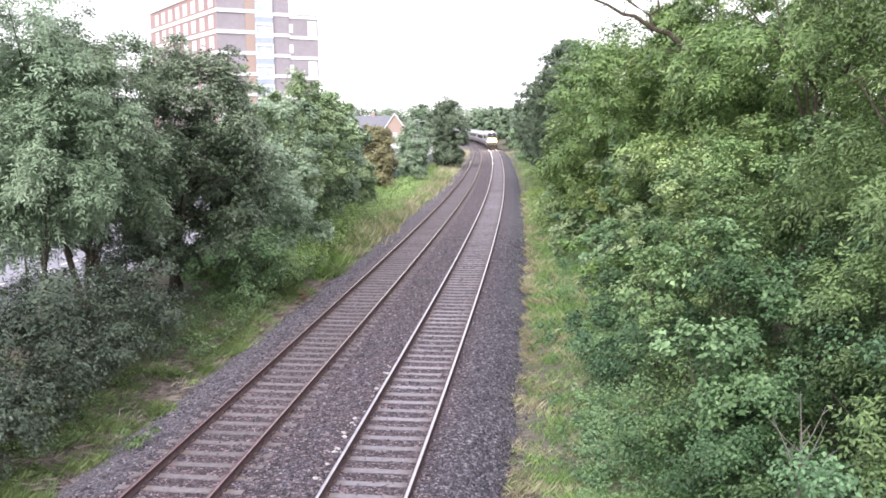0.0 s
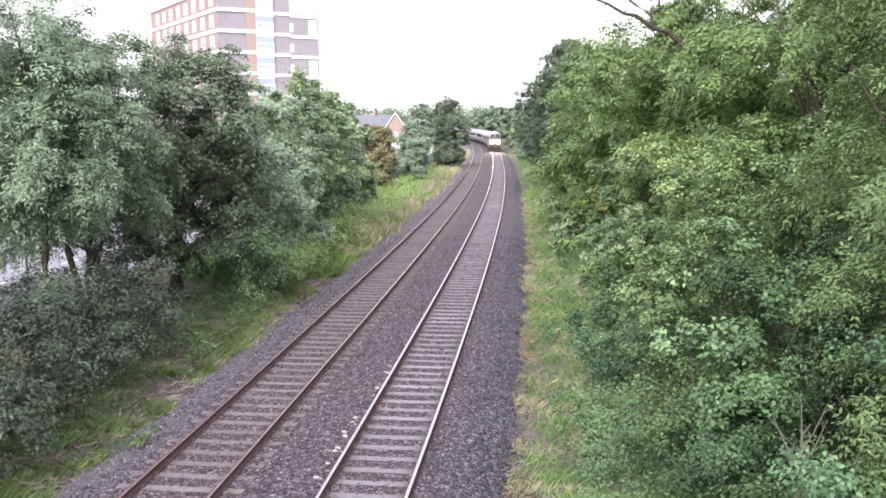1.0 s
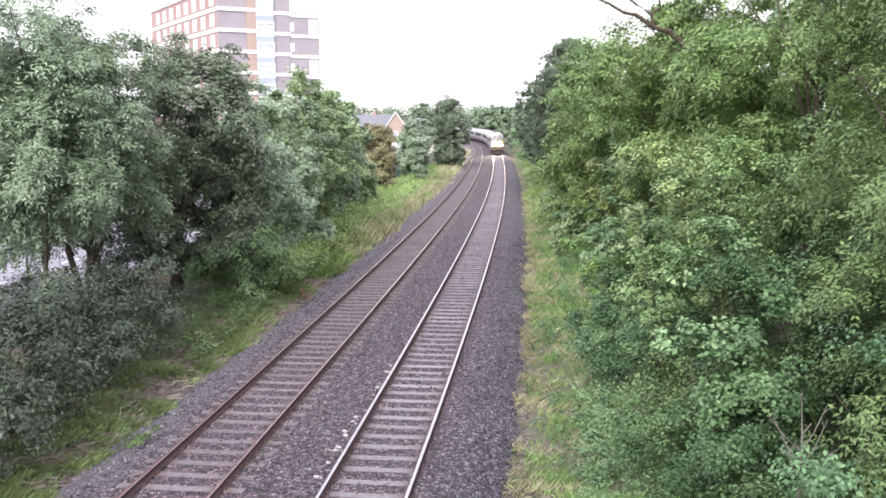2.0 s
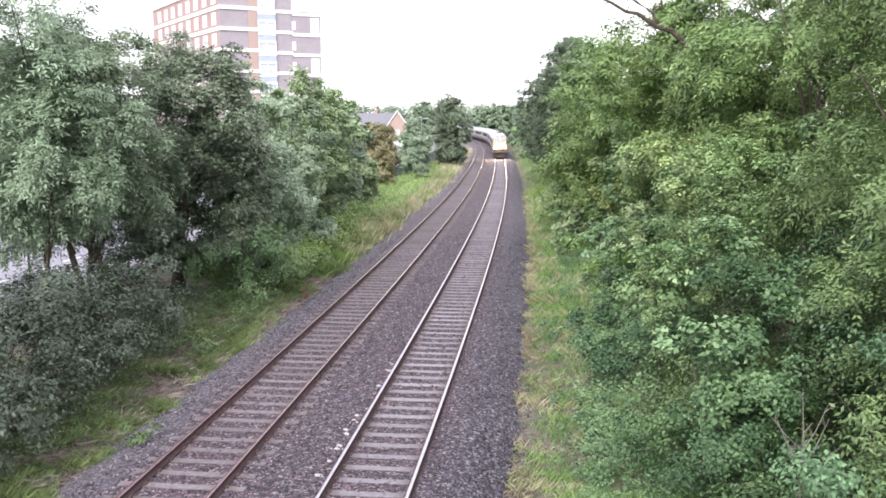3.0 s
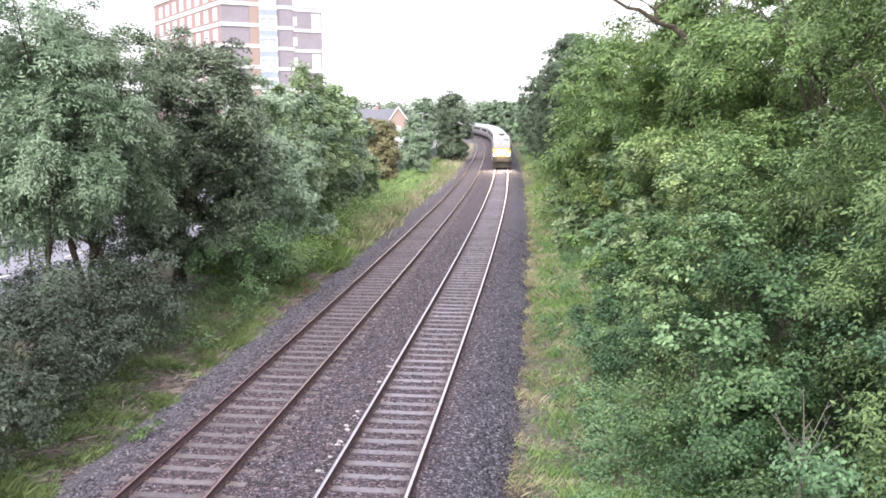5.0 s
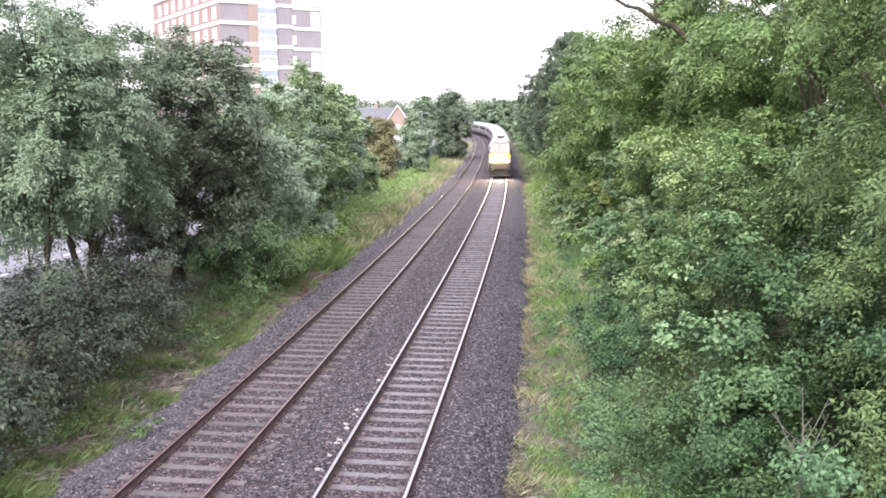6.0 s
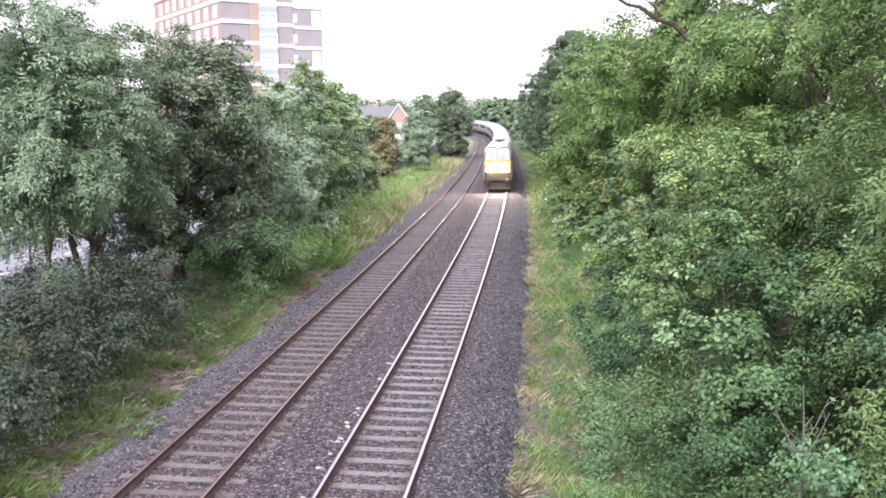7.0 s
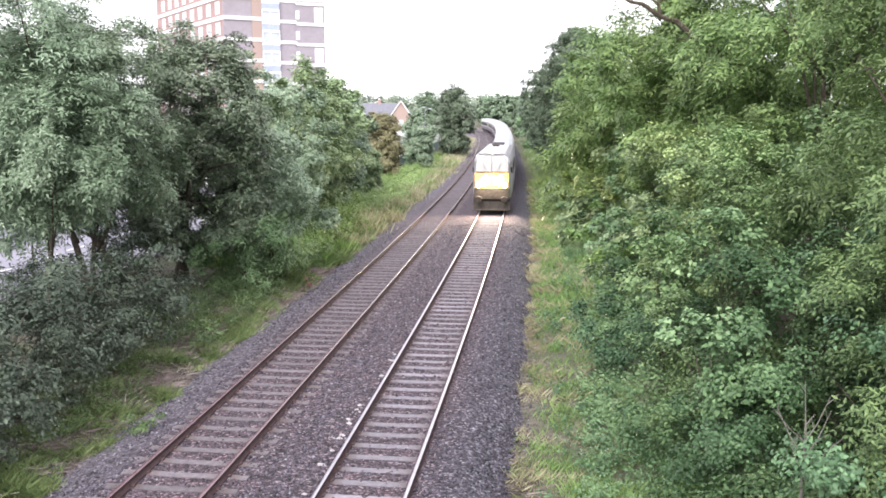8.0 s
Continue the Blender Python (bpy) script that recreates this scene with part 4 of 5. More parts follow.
def build_left_side():
    rng = np.random.default_rng(31)
    # low hedge between the line and the road
    for i, y in enumerate(np.arange(10.5, 29.5, 1.9)):
        x, yy = beside(y, -8.6 - 0.022 * (y - 15) - 0.7 * max(0.0, (18 - y) / 7) + rng.normal() * 0.15)
        h = 2.9 + 0.5 * rng.random()
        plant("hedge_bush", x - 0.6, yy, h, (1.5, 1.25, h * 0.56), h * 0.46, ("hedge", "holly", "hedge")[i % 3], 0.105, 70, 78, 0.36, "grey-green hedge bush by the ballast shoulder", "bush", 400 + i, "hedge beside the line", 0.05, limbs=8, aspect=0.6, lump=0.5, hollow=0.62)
    # large trees
    plant("evergreen_oak", -11.0, 38.0, 10.9, (2.8, 2.7, 4.75), 5.45, "oak", 0.15, 540, 120, 0.5, "broad dark evergreen tree with dense crown to the ground", "tree", 451, clear=0.9, lean=(0.8, 0), even=0.4, trunk_r=0.3, limbs=12, hollow=0.4, aspect=0.55, lump=0.12, square=3.0)
    plant("ash_tree", -12.0, 31.0, 10.2, (2.2, 1.9, 3.4), 6.9, "willow", 0.14, 150, 68, 0.5, "grey-green ash tree with spreading open crown", "tree", 455, clear=3.7, lean=(0.5, 0), trunk_r=0.13, spray=True, limbs=10, hollow=0.4, lump=0.3)
    plant("ash_tree", -12.2, 27.6, 7.6, (1.8, 1.6, 2.3), 6.2, "willow", 0.128, 130, 66, 0.45, "grey-green ash tree with low drooping boughs", "tree", 456, clear=3.4, lean=(0.9, 0), trunk_r=0.11, spray=True, limbs=9, hollow=0.4, lump=0.3)
    plant("ash_tree", -11.0, 29.5, 12.4, (2.7, 2.8, 5.6), 7.6, "willow", 0.14, 210, 50, 0.58, "grey-green ash tree with spreading open crown", "tree", 452, clear=3.7, lean=(-2.2, 0), trunk_r=0.15, spray=True, limbs=14, hollow=0.3, lump=0.4)
    plant("ash_tree", -11.3, 34.0, 13.0, (3.9, 3.4, 5.2), 7.4, "willow", 0.15, 190, 46, 0.64, "grey-green ash tree with spreading open crown", "tree", 453, clear=2.3, lean=(-4.8, 0), trunk_r=0.17, spray=True, limbs=14, hollow=0.3, lump=0.4)
    plant("ash_tree", -31.5, 64.0, 12.5, (4.6, 4.2, 5.2), 7.4, "ash", 0.24, 150, 60, 0.8, "green ash tree standing across the road", "tree", 454, clear=4.3, trunk_r=0.2, spray=True, limbs=14, hollow=0.3, lump=0.4)
    # elders left of x -9 get near-black leaves, painting in the shade under trees
    for i, (x, y, h, r) in enumerate(((-11.5, 41.5, 5.8, 1.7), (-14.6, 43.0, 5.8, 1.6), (-8.0, 37.0, 2.6, 1.3), (-7.5, 40.5, 2.8, 1.3), (-12.9, 29.6, 1.8, 1.1), (-14.2, 31.5, 1.6, 1.0))):
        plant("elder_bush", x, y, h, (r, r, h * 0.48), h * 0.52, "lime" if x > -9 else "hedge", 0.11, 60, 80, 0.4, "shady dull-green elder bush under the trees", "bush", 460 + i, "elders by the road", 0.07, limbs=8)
    # added dark bush that fills the shaded hollow beneath the ash
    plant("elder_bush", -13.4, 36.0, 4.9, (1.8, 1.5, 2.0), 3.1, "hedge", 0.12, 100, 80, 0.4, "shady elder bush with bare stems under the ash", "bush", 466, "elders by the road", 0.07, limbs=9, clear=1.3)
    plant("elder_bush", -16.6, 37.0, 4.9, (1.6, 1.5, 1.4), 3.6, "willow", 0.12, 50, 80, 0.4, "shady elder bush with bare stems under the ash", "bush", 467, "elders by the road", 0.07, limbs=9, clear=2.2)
    # leaf colours of this row are paled to stand in for haze
    rows = [(40.5, -9.0, 6.4, 1.5, "hazed_blue"), (49, -10.4, 8.8, 2.1, "hazed_blue"), (54.5, -11.2, 9.0, 2.3, "hazed_green"), (60, -11.6, 10.3, 2.4, "hazed_green"), (64, -11.5, 8.4, 2.1, "hazed_blue"), (71, -12.8, 9.4, 2.2, "hazed_green"), (79, -13.6, 8.6, 2.1, "hazed_blue"), (75, -11.3, 4.2, 1.5, "hazed_green"), (49, -13.6, 9.8, 2.4, "hazed_green"), (58, -13.9, 9.9, 2.5, "hazed_blue")]
    for i, (y, off, h, r, leaf) in enumerate(rows):
        x, yy = beside(y, off)
        plant("roadside_tree", x, yy, h, (r, r, h * 0.48), h * 0.5, leaf, 0.0041 * y, 150, 115, 0.48, "bushy green tree leafy down to the ground", "tree", 470 + i, "trees between line and road", 0.16, limbs=9, aspect=0.5, lump=0.4, hollow=0.55)
    plant("copper_bush", -6.5, 97, 6.9, (2.0, 1.9, 3.4), 3.6, "rusty", 0.24, 260, 80, 0.52, "bronze-green bush beside the line", "bush", 490, trunk_r=0.1, lump=0.12, hollow=0.6)
    plant("small_tree", -3.0, 112, 7.3, (1.6, 1.6, 3.5), 3.6, "hazed_blue", 0.26, 180, 80, 0.52, "small round grey-green tree", "tree", 491, trunk_r=0.12, lump=0.12, hollow=0.6)
    plant("round_tree", 1.75, 146, 10.4, (2.5, 2.5, 5.4), 5.6, "oak", 0.32, 240, 80, 0.66, "dark round-headed tree beside the curve", "tree", 492, trunk_r=0.2, lump=0.12, hollow=0.6)
    # lighter leaf chosen here so the colour gives the haze of distance
    plant("round_tree", -2.9, 190, 10.5, (1.9, 1.9, 3.9), 6.4, "willow", 0.42, 150, 50, 0.7, "grey-green round-headed tree behind the curve", "tree", 493, trunk_r=0.2)


def build_far_trees():
    rng = np.random.default_rng(41)
    # along the outside of the curve
    for i, (y, off, h, r) in enumerate(((112, 7.8, 9.5, 3.2), (124, 7.6, 9.0, 3.4), (140, 7.4, 9.0, 3.4), (158, 7.4, 8.8, 3.6), (180, 7.6, 8.6, 3.8), (205, 8.0, 8.6, 4.0), (232, 8.5, 8.6, 4.2), (262, 9.0, 8.6, 4.4), (295, 9.5, 9, 4.6), (330, 10, 9, 4.8))):
        x, yy = beside(y, off)
        # from 170 m on, grey-green leaves imitate haze over the trees
        plant("bankside_tree", x, yy, h, (r, r, h * 0.45), h * 0.52, ("lime", "oak", "willow")[i % 3] if y < 170 else "willow", 0.0031 * y, 100, 60, 0.8, "green tree on the outside of the curve", "tree", 500 + i, "trees round the curve", 0.18, limbs=8)
    for i, (y, off) in enumerate(((88, 7.7), (97, 7.3), (106, 7.9), (117, 7.6))):
        x, yy = beside(y, off)
        conifer(x, yy, (13.6, 15.2, 14.2, 13.2)[i], 9.5, off - 2.0, 530 + i)
    # woods on the skyline
    n = 700
    y = 330 + 500 * rng.random(n)
    x = -0.45 * y + 0.75 * y * rng.random(n)
    c = np.stack([x, y, -1 + 9.5 * rng.random(n) ** 0.6], -1)
    c[:, 2] += (y - 330) * 0.004
    d = unit(rng.normal(size=(n, 3)) + np.array([0, -0.5, 0.5]))
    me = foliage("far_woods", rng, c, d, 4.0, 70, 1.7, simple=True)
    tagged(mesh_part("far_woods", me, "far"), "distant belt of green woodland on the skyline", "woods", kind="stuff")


# ---- grass ----


def blades(name, x, y, length, lean, width, material, label, rng):
    n = len(x)
    z = ground_z(x, y) - 0.03
    a = rng.random(n) * math.tau
    tilt = lean * rng.random(n)
    d = np.stack([np.cos(a) * tilt, np.sin(a) * tilt, np.ones(n)], -1)
    sd = np.stack([-np.sin(a + rng.normal(size=n)), np.cos(a), np.zeros(n)], -1) * (width * (0.6 + 0.8 * rng.random(n)))[:, None]
    p = np.stack([x, y, z], -1)
    L = length[:, None]
    mid, tip = p + d * L * 0.55, p + d * L + np.stack([np.cos(a), np.sin(a), -0.5 * np.ones(n)], -1) * L * 0.25 * tilt[:, None]
    v = np.stack([p - sd, p + sd, mid + sd * 0.6, tip], 1).reshape(-1, 3)
    k = np.arange(n)[:, None] * 4
    f = np.stack([k + [0, 1, 2], k + [0, 2, 3]], 1).reshape(-1, 3)
    return tagged(mesh_part(name, array_mesh(name, v, f), material), label, "grass", kind="stuff")


def verge(name, tufts, y0, y1, u0, u1, l0, l1, lean, width, material, label, seed, power=1.6, patchy=0.0, per=36, spread=0.13):
    """Grass in tufts; patchy leaves bare stretches between them."""
    rng = np.random.default_rng(seed)
    y = y0 + (y1 - y0) * rng.random(tufts) ** power
    u = u0 + (u1 - u0) * rng.random(tufts)
    if patchy:
        keep = np.sin(y * 0.83 + u * 1.7) * np.sin(y * 0.31 - u * 2.1 + 1) + 0.6 * np.sin(y * 2.3 + u) > patchy * (rng.random(tufts) * 2 - 0.6)
        y, u = y[keep], u[keep]
    far = np.repeat(np.maximum(1, y / 26), per)
    tall = np.repeat(0.7 + 0.6 * rng.random(len(y)), per)
    y, u = np.repeat(y, per), np.repeat(u, per)
    y = y + rng.normal(size=len(y)) * spread * far
    u = u + rng.normal(size=len(u)) * spread * far ** 0.5
    x, yy, _, _ = on_line(y, u)
    blades(name, x, yy, (l0 + (l1 - l0) * rng.random(len(x))) * tall * np.minimum(far, 1.6), lean, width * far, material, label, rng)


def weeds(name, n, y0, y1, u0, u1, h, size, per, material, label, seed, power=1.5, clump_r=0.22):
    """Low broad-leaved weeds in many small clumps."""
    rng = np.random.default_rng(seed)
    y = y0 + (y1 - y0) * rng.random(n) ** power
    u = u0 + (u1 - u0) * rng.random(n)
    keep = np.sin(y * 0.7 + u * 1.3 + seed) + np.sin(y * 0.23 - u * 2.0) + 0.8 * rng.normal(size=n) > -0.3
    y, u = y[keep], u[keep]
    x, yy, _, _ = on_line(y, u)
    c = np.stack([x, yy, ground_z(x, yy) + h * (0.25 + 0.75 * rng.random(len(x)))], -1)
    d = unit(rng.normal(size=c.shape) * 0.5 + np.array([0, -0.2, 1.0]))
    far = float(np.mean(y)) / 25
    me = foliage(name, rng, c, d, clump_r * max(1, far * 0.8), per, size * max(1, far), simple=far > 1.6)
    tagged(mesh_part(name, me, material), label, "weeds", kind="stuff")


def build_grass():
    verge("verge_grass", 2400, 11, 100, 3.0, 6.8, 0.08, 0.26, 0.7, 0.004, "grass", "green grass along the ballast edge", 61)
    verge("dry_grass", 700, 11, 100, 2.5, 3.3, 0.06, 0.24, 1.1, 0.004, "dry", "dry straw-coloured grass stems on the verge", 62, patchy=0.3)
    verge("dry_grass", 620, 11, 90, 3.0, 5.2, 0.12, 0.34, 0.9, 0.003, "dry", "thin straw stems standing in the green verge", 72, patchy=0.5, per=20)
    verge("dead_litter", 700, 11, 70, 2.42, 3.25, 0.03, 0.14, 3.0, 0.006, "litter", "pinkish brown dead stems strewn along the ballast edge", 69, patchy=0.2, spread=0.1)
    verge("dead_litter", 1100, 11, 70, -8.7, -6.15, 0.03, 0.16, 3.0, 0.007, "litter", "pinkish brown dead stems strewn below the hedge", 70, spread=0.16)
    verge("grass_tufts", 120, 13, 60, -8.6, -6.5, 0.1, 0.32, 1.0, 0.005, "tuft", "rounded green grass tufts standing in dead litter", 71, per=260, spread=0.2)
    verge("verge_grass", 2100, 11, 110, -9.4, -6.9, 0.07, 0.26, 0.8, 0.005, "tuft", "patchy green grass tufts beside the ballast shoulder", 63, patchy=0.8)
    verge("verge_grass", 1000, 40, 150, -12.5, -6.8, 0.2, 0.45, 0.7, 0.008, "grass", "lush grass on the embankment", 64, power=1.2)
    verge("edge_grass", 420, 11, 70, -7.3, -6.1, 0.06, 0.2, 0.8, 0.005, "grass", "small grass tufts creeping over the ballast edge", 67, patchy=0.9, spread=0.1)
    verge("edge_grass", 300, 11, 70, 2.2, 2.9, 0.05, 0.16, 0.8, 0.004, "grass", "small grass tufts creeping over the ballast edge", 68, patchy=0.6, spread=0.1)
    verge("dry_grass", 300, 11, 60, -8.6, -6.2, 0.05, 0.2, 1.1, 0.004, "dry", "dry straw and dead stems beside the ballast", 66, patchy=0.7)
    verge("dry_grass", 620, 50, 220, -8.4, -6.5, 0.3, 0.65, 0.6, 0.008, "dry", "bleached tall grass beside the curve", 65, power=1.0, patchy=0.8, spread=0.3)
    verge("lush_grass", 420, 11.5, 18, 3.5, 6.4, 0.16, 0.4, 0.6, 0.004, "grass", "soft bright green long grass at the foot of the bank", 74, power=1.0, patchy=0.4)
    verge("lawn_grass", 500, 42, 110, -46, -30.3, 0.06, 0.16, 0.7, 0.012, "meadow", "mown yellow-green lawn across the road", 73, power=1.0, spread=0.5)
    weeds("nettles", 2300, 14, 60, 4.2, 7.0, 0.36, 0.055, 26, "lime", "bright green nettles and low weeds on the verge", 81)
    weeds("dock_leaves", 600, 12, 60, 3.2, 6.4, 0.3, 0.085, 16, "bramble", "broad green dock leaves among the grass", 82)
    weeds("nettles", 1600, 41, 120, -12.0, -7.6, 0.6, 0.042, 40, "meadow", "tall yellow-green weeds on the embankment", 83, power=1.1)
    weeds("nettles", 900, 43, 110, -11.5, -8.2, 0.9, 0.05, 40, "meadow", "fresh green tall weeds on the embankment", 87, power=1.1, clump_r=0.3)
    weeds("nettles", 1100, 27, 47, -10.6, -7.3, 0.55, 0.06, 30, "hawthorn", "tall dull green weeds beyond the end of the hedge", 88, power=1.0)
    weeds("nettles", 1100, 11, 45, -9.2, -7.4, 0.26, 0.055, 24, "hawthorn", "low green weeds in front of the hedge", 84)
    weeds("bank_weeds", 700, 62, 150, 3.2, 6.6, 0.9, 0.032, 40, "meadow", "light green tangled weeds at the foot of the conifers", 86, power=1.0)
    weeds("bank_weeds", 900, 60, 200, 3.6, 8.5, 0.8, 0.036, 40, "lime", "tangled weeds on the bank round the curve", 85, power=1.0)


# ---- train ----
CAR_GAP = 0.7


def car_rings(half, floor, eave, top, ys):
    """Body rings: rounded roof over upright sides. ys: rows of y, width factor, height factor."""
    prof = [(-1.0, floor), (-1.02, floor + 0.5), (-1.0, eave)]
    for k in range(1, 8):
        a = math.pi * k / 8
        prof.append((-math.cos(a) * 0.97, eave + (top - eave) * math.sin(a) ** 0.8))
    prof += [(1.0, eave), (1.02, floor + 0.5), (1.0, floor)]
    return [[(x * half * w, y, floor + (z - floor) * h) for x, z in prof] for y, w, h in ys], len(prof)


def bogie(parent, y):
    bm = bmesh.new()
    for s in (-1, 1):
        box(bm, s * 1.05 - 0.08, s * 1.05 + 0.08, y - 1.9, y + 1.9, 0.42, 0.75)
        for w in (-1.25, 1.25):
            rings = []
            for xo in (-0.07, 0.07):
                rings.append([(s * 0.83 + xo, y + w + 0.46 * math.cos(k * math.tau / 16), 0.46 + 0.46 * math.sin(k * math.tau / 16)) for k in range(16)])
            loft(bm, rings)
    part("bogie", bm, "under", parent)


def build_loco():
    L = 20.9
    t = thing("locomotive", 0, 0, 0, "silver diesel locomotive with yellow front and lit headlamps", "locomotive", "train")
    f = -L / 2
    ys = [(f + 0.02, 0.88, 0.96), (f + 0.25, 0.92, 0.975), (f + 0.9, 0.96, 0.985), (f + 1.9, 1, 1), (L / 2 - 1, 1, 1), (L / 2, 0.96, 0.97)]
    rings, n = car_rings(1.3, 1.0, 3.5, 4.22, ys)
    for i, k in ((0, 0.42), (1, 0.4), (2, 0.26)):
        rings[i] = [(x, y + k * max(0.0, z - 2.7), z) for x, y, z in rings[i]]
    bm = bmesh.new()
    loft(bm, rings)
    part("body", bm, "silver", t)
    # pillar, brow and wipers of the cab front
    boxed("brow", -0.98, 0.98, f + 0.44, f + 0.72, 3.93, 4.02, "silver", t, 0.03)
    # yellow lower front, sloping back to the windscreens
    bm = bmesh.new()
    loft(bm, [[(-1.1, y, 1.7), (1.1, y, 1.7), (1.14, y, 2.72), (-1.14, y, 2.72)] for y in (f - 0.1, f + 0.1)])
    part("front_panel", bm, "yellow", t, "yellow warning panel")
    for s in (-1, 1):
        bm = bmesh.new()
        q = [(s * 0.03, 2.8), (s * 1.1, 2.8), (s * 1.06, 3.45), (s * 0.88, 3.8), (s * 0.03, 3.9)]
        loft(bm, [[(x, y + (z - 2.7) * 0.42, z) for x, z in q] for y in (f - 0.03, f + 0.3)])
        part("windscreen", bm, "screen", t)
        bm = bmesh.new()
        tube(bm, [(s * 0.35, f - 0.06, 2.74), (s * 0.62, f + 0.2, 3.4)], [0.012, 0.008], 5)
        part("wiper", bm, "black", t)
        bm = bmesh.new()
        box(bm, *sorted((s * 1.12, s * 1.36)), f + 1.0, f + 1.08, 2.7, 3.05, 0.01)
        part("mirror", bm, "black", t)
        # lenses oversized and set inward, standing in for the glare round the lamps
        for z, r, nm in ((2.22, 0.3, "headlight"), (1.92, 0.15, "marker_light")):
            x = s * (0.45 if r > 0.2 else 0.86)
            bm = bmesh.new()
            loft(bm, [[(x + rr * math.cos(k * math.tau / 20), y, z + rr * math.sin(k * math.tau / 20)) for k in range(20)] for y, rr in ((f - 0.1, r * 1.15), (f - 0.14, r * 1.15))])
            h = part(nm, bm, "black", t)
            bm = bmesh.new()
            rows = [(f - 0.135 - r * 0.5 * math.sin(a), r * math.cos(a) + 0.004) for a in (0, 0.35, 0.7, 1.05, 1.4)]
            loft(bm, [[(x + rr * math.cos(k * math.tau / 20), y, z + rr * math.sin(k * math.tau / 20)) for k in range(20)] for y, rr in rows])
            smoothed(part("lens", bm, "lamp" if nm == "headlight" else "lampglass", h, "brightly lit lens"))
        bm = bmesh.new()
        loft(bm, [[(s * 0.87 + 0.2 * rr * math.cos(k * math.tau / 14), y, 0.98 + 0.2 * rr * math.sin(k * math.tau / 14)) for k in range(14)] for y, rr in ((f + 0.1, 0.5), (f - 0.4, 0.5), (f - 0.42, 1.1), (f - 0.48, 1.0))])
        part("buffer", bm, "under", t)
        bm = bmesh.new()
        box(bm, s * 1.335, s * 1.36, f + 2.3, f + 3.0, 1.2, 3.05, 0.005)
        part("cab_door", bm, "silver", t)
        for k in range(5):
            boxed("side_grille", *sorted((s * 1.33, s * 1.375)), f + 6 + k * 2.2, f + 7.8 + k * 2.2, 2.3, 3.1, "under", t)
        boxed("lower_stripe", *sorted((s * 1.335, s * 1.36)), f + 3.2, L / 2 - 0.6, 1.05, 1.75, "purple", t)
    # lit lamp added over the windscreens to strengthen the glare
    boxed("added_top_lamp", -0.14, 0.14, f + 0.56, f + 0.7, 4.02, 4.16, "lampglass", t, 0.03)
    boxed("headstock", -1.2, 1.2, f - 0.08, f + 0.12, 0.95, 1.68, "under", t, 0.03)
    boxed("frame", -1.25, 1.25, f + 0.15, L / 2 - 0.1, 0.75, 1.02, "under", t, 0.03)
    boxed("fuel_tank", -1.2, 1.2, -3.2, 3.2, 0.3, 0.76, "under", t, 0.08)
    bm = bmesh.new()
    loft(bm, [[(-1.2, y, 0.2), (1.2, y, 0.2), (1.25, y + 0.15, 0.78), (-1.25, y + 0.15, 0.78)] for y in (f - 0.02, f + 0.12)])
    part("snow_plough", bm, "under", t)
    for k in range(3):
        boxed("roof_fan", -0.5, 0.5, 3.0 + 1.8 * k, 4.5 + 1.8 * k, 4.12, 4.26, "under", t, 0.04)
    boxed("exhaust", -0.25, 0.25, -1.5, 0.0, 4.15, 4.32, "under", t, 0.04)
    bogie(t, f + 4.2)
    bogie(t, -f - 4.2)
    return t, L


def build_coach():
    L = 23.0
    t = thing("coach", 0, 0, 0, "silver passenger coach with pale roof and dark windows", "railway coach", "train")
    f = -L / 2
    rings, n = car_rings(1.34, 0.95, 3.05, 3.62, [(f, 0.97, 0.98), (f + 0.3, 1, 1), (-f - 0.3, 1, 1), (-f, 0.97, 0.98)])
    bm = bmesh.new()
    loft(bm, rings)
    part("body", bm, "silver", t)
    for s in (-1, 1):
        boxed("lower_stripe", *sorted((s * 1.385, s * 1.4)), f + 0.5, -f - 0.5, 1.0, 1.6, "purple", t)
        for k in range(9):
            y = f + 2.4 + k * 2.08
            boxed("window", *sorted((s * 1.37, s * 1.395)), y, y + 1.6, 1.95, 2.75, "screen", t)
        for y in (f + 0.9, -f - 1.7):
            boxed("door", *sorted((s * 1.37, s * 1.39)), y, y + 0.8, 1.02, 2.9, "silver", t)
    for k in range(8):
        boxed("roof_rib", -1.0, 1.0, f + 1.5 + k * 2.85, f + 1.56 + k * 2.85, 3.3, 3.645, "galvanised", t)
    for y in (f + 3.5, -f - 4.6):
        boxed("roof_vent", -0.75, 0.75, y, y + 1.6, 3.5, 3.7, "galvanised", t, 0.04)
    boxed("gangway", -0.6, 0.6, f - 0.34, f - 0.005, 1.0, 3.1, "black", t, 0.05)
    boxed("gangway", -0.6, 0.6, -f + 0.005, -f + 0.34, 1.0, 3.1, "black", t, 0.05)
    boxed("underframe", -1.2, 1.2, f + 0.3, -f - 0.3, 0.6, 0.97, "under", t, 0.03)
    boxed("equipment_box", -1.1, 1.1, -3.5, 3.5, 0.3, 0.62, "under", t, 0.05)
    bogie(t, f + 3.6)
    bogie(t, -f - 3.6)
    return t, L


NOSE_START, SPEED, GAIN = 221.0, 17.97, 0.2375


def car_pose(front, length):
    """The pose of a car whose front stands at that distance along the line."""
    a, b = np.interp([front + 3, front + length - 3], SS, YS)
    xa, ya, za, _ = on_line(a)
    xb, yb, zb, _ = on_line(b)
    d = Vector((xb - xa, yb - ya, zb - za))
    return pose((xa + xb) / 2, (ya + yb) / 2, (za + zb) / 2, math.degrees(math.atan2(d.z, d.y)), 0, -math.degrees(math.atan2(d.x, d.y)))


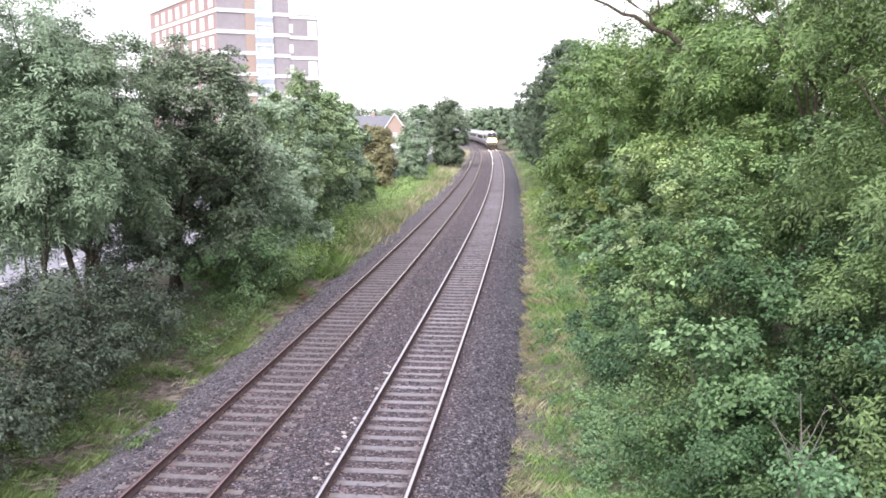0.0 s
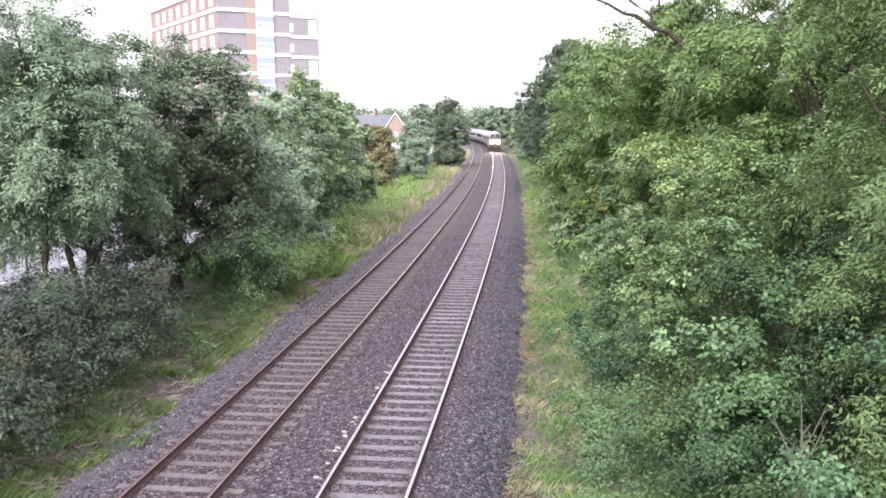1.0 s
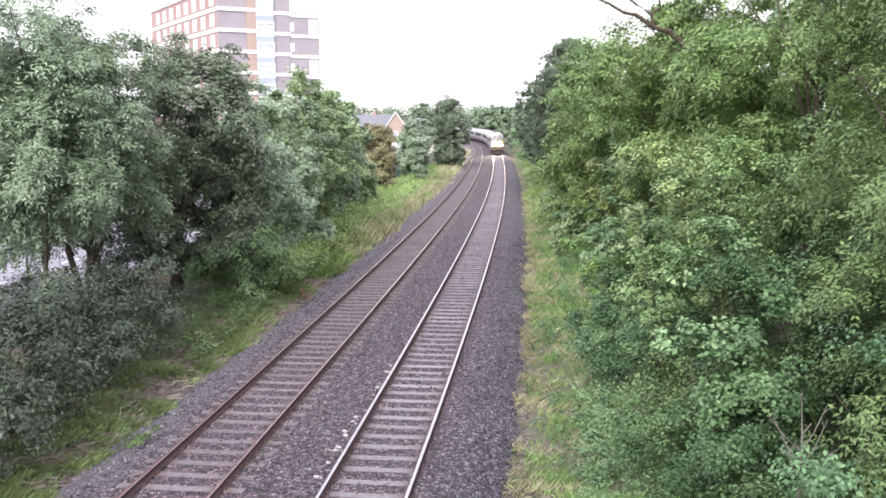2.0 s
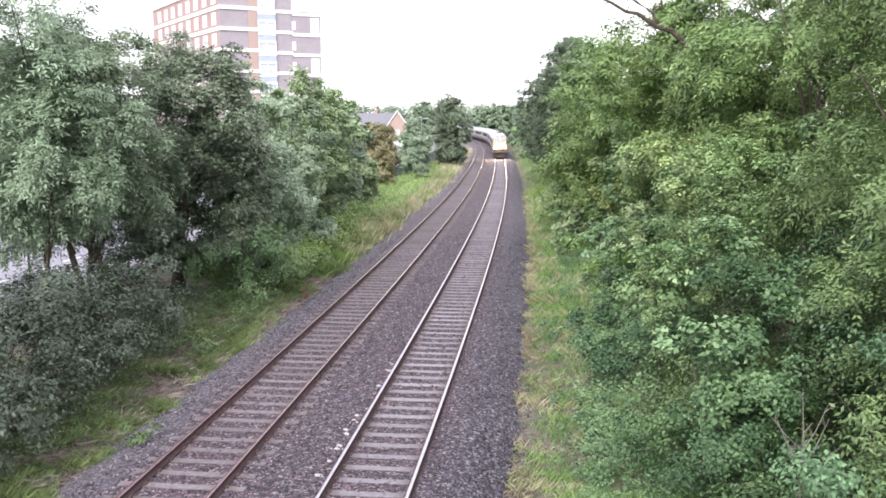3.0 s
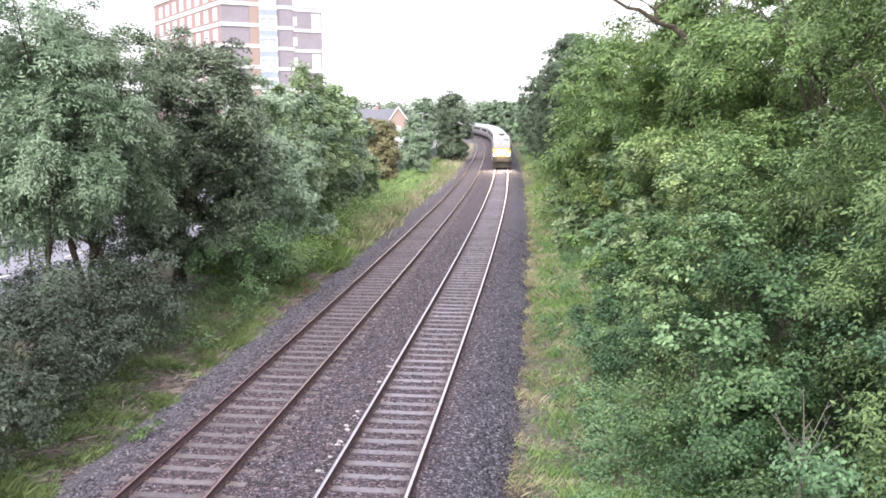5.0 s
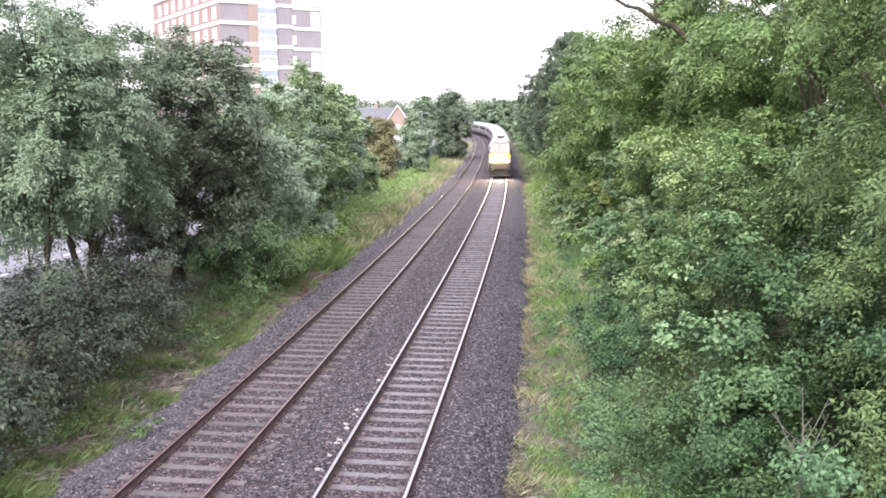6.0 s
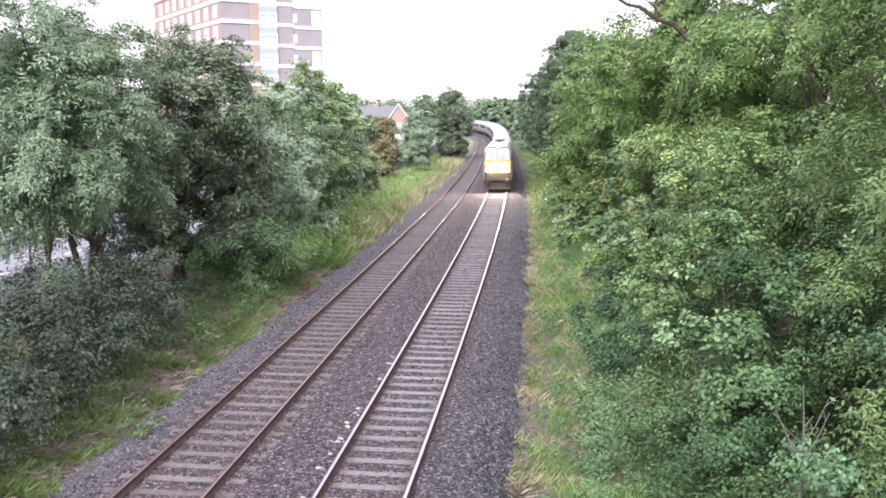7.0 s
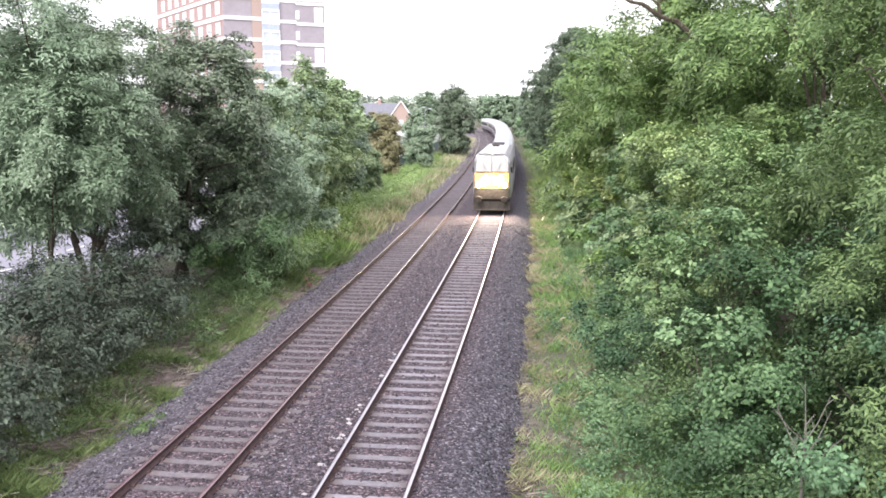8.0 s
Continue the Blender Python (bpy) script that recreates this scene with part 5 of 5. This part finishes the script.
def build_white_car():
    """Local y points along the car, nose at +y."""
    t = thing("car", -22, 60, 0, "white hatchback car driving along the road", "car")
    bm = bmesh.new()
    side = [(-2.0, 0.35), (-2.05, 0.75), (-1.95, 1.0), (-1.5, 1.42), (-0.3, 1.5), (0.45, 1.42), (1.1, 0.98), (1.9, 0.82), (2.05, 0.55), (2.0, 0.3)]
    rings = []
    for x, w in ((-0.86, 0.93), (-0.8, 1.0), (0.8, 1.0), (0.86, 0.93)):
        rings.append([(x * (0.8 if z > 1.2 else 1.0), y, 0.3 + (z - 0.3) * w) for y, z in side])
    loft(bm, rings)
    part("body", bm, "white", t)
    for s in (-1, 1):
        bm = bmesh.new()
        q = [(-1.35, 1.02), (0.75, 1.02), (0.35, 1.36), (-1.1, 1.38)]
        loft(bm, [[(s * (o - 0.1 * (z > 1.2)), y, z) for y, z in q] for o in (0.8, 0.875)])
        part("side_window", bm, "screen", t)
        for y in (-1.25, 1.3):
            bm = bmesh.new()
            loft(bm, [[(s * xo, y + 0.31 * math.cos(k * math.tau / 16), 0.31 + 0.31 * math.sin(k * math.tau / 16)) for k in range(16)] for xo in (0.7, 0.89)])
            w = part("wheel", bm, "black", t)
            bm = bmesh.new()
            loft(bm, [[(s * xo, y + 0.19 * math.cos(k * math.tau / 12), 0.31 + 0.19 * math.sin(k * math.tau / 12)) for k in range(12)] for xo in (0.885, 0.9)])
            part("rim", bm, "galvanised", w)
    bm = bmesh.new()
    loft(bm, [[(-0.68, 0.5 + o, 1.42 - o * 0.2), (0.68, 0.5 + o, 1.42 - o * 0.2), (0.76, 1.08 + o, 1.02), (-0.76, 1.08 + o, 1.02)] for o in (0.0, 0.03)])
    part("windscreen", bm, "screen", t)
    return t


build_right_bank()
build_left_side()
build_far_trees()
build_grass()
loco, LOCO_L = build_loco()
first_coach, COACH_L = build_coach()
coaches = [first_coach] + [copy_thing(first_coach, pose(0, 0, 0)) for _ in range(7)]
white_car = build_white_car()

# ---- pieces of the track bed, last ----
build_track(0.0, "bright_rail", "sleeper", "railway track with polished steel rails on concrete sleepers", np.random.default_rng(71))
build_track(LEFT_TRACK, "dull_rail", "old_concrete", "railway track with brown rails on stained concrete sleepers", np.random.default_rng(72))
build_stones()


def build_litter():
    rng = np.random.default_rng(91)
    for k in range(22):
        y = 15.0 + 14 * rng.random() ** 1.3
        x, yy, z, _ = on_line(y, -0.99 - 0.16 * rng.random())
        bm = bmesh.new()
        bmesh.ops.create_icosphere(bm, subdivisions=1, radius=0.045 + 0.045 * rng.random())
        for v in bm.verts:
            v.co *= 0.5 + 0.9 * rng.random()
            v.co.z *= 0.6
        ob = tagged(part("pale_stone", bm, "limestone"), "small pale limestone lump on the ballast", "stone", "pale stones")
        ob.matrix_basis = pose(x, yy, z - 0.135, 0, 0, 360 * rng.random())
    plant("fern", -6.95, 20.4, 0.4, (0.38, 0.34, 0.2), 0.36, "hawthorn", 0.11, 12, 34, 0.14, "yellow-green fern at the ballast edge", "fern", 95, trunk_r=0.01, limbs=3, aspect=0.3)
    for k, (x, y) in enumerate(((-5.65, 38.1),)):
        plant("dock_plant", x, y, 0.4, (0.16, 0.16, 0.18), 0.32, "dock", 0.08, 8, 20, 0.12, "rust-red seeding dock plant at the ballast edge", "weed", 97 + k, "red docks", 0.01, limbs=3, aspect=0.35)
    for k in range(6):
        y = 16 + 12 * rng.random()
        x, yy, z, _ = on_line(y, -6.6 - 0.9 * rng.random())
        g = float(ground_z(x, yy))
        L = 0.2 + 0.35 * rng.random()
        bm = bmesh.new()
        tube(bm, [(-L, 0, 0.04), (-0.2 * L, 0.12, 0.1), (0.4 * L, 0.02, 0.06), (L, -0.1, 0.12)], [0.016, 0.014, 0.01, 0.005], 6)
        ob = tagged(part("fallen_branch", bm, "deadwood"), "bleached fallen branch lying on the verge", "branch", "fallen branches")
        ob.matrix_basis = pose(x, yy, max(g, z - 0.62) + 0.05, 0, 0, 360 * rng.random())


build_litter()


def motions():
    times = [0.25 * k for k in range(33)]
    start = float(np.interp(NOSE_START, YS, SS))
    nose = [(t, start - SPEED * t - GAIN * t * t) for t in times]
    walk(loco, [(t, car_pose(s, LOCO_L)) for t, s in nose])
    for i, c in enumerate(coaches):
        back = LOCO_L + CAR_GAP + i * (COACH_L + CAR_GAP)
        walk(c, [(t, car_pose(s + back, COACH_L)) for t, s in nose])
    rows = []
    for t in (0.0, 2.0, 4.0, 6.0, 8.0):
        x, y, z, th = on_line(52 + 9.0 * (t - 4.6), -25.5)
        rows.append((t, pose(x, y, float(ground_z(x, y)) + 0.06, 0, 0, -math.degrees(math.atan(th)))))
    walk(white_car, rows)


motions()
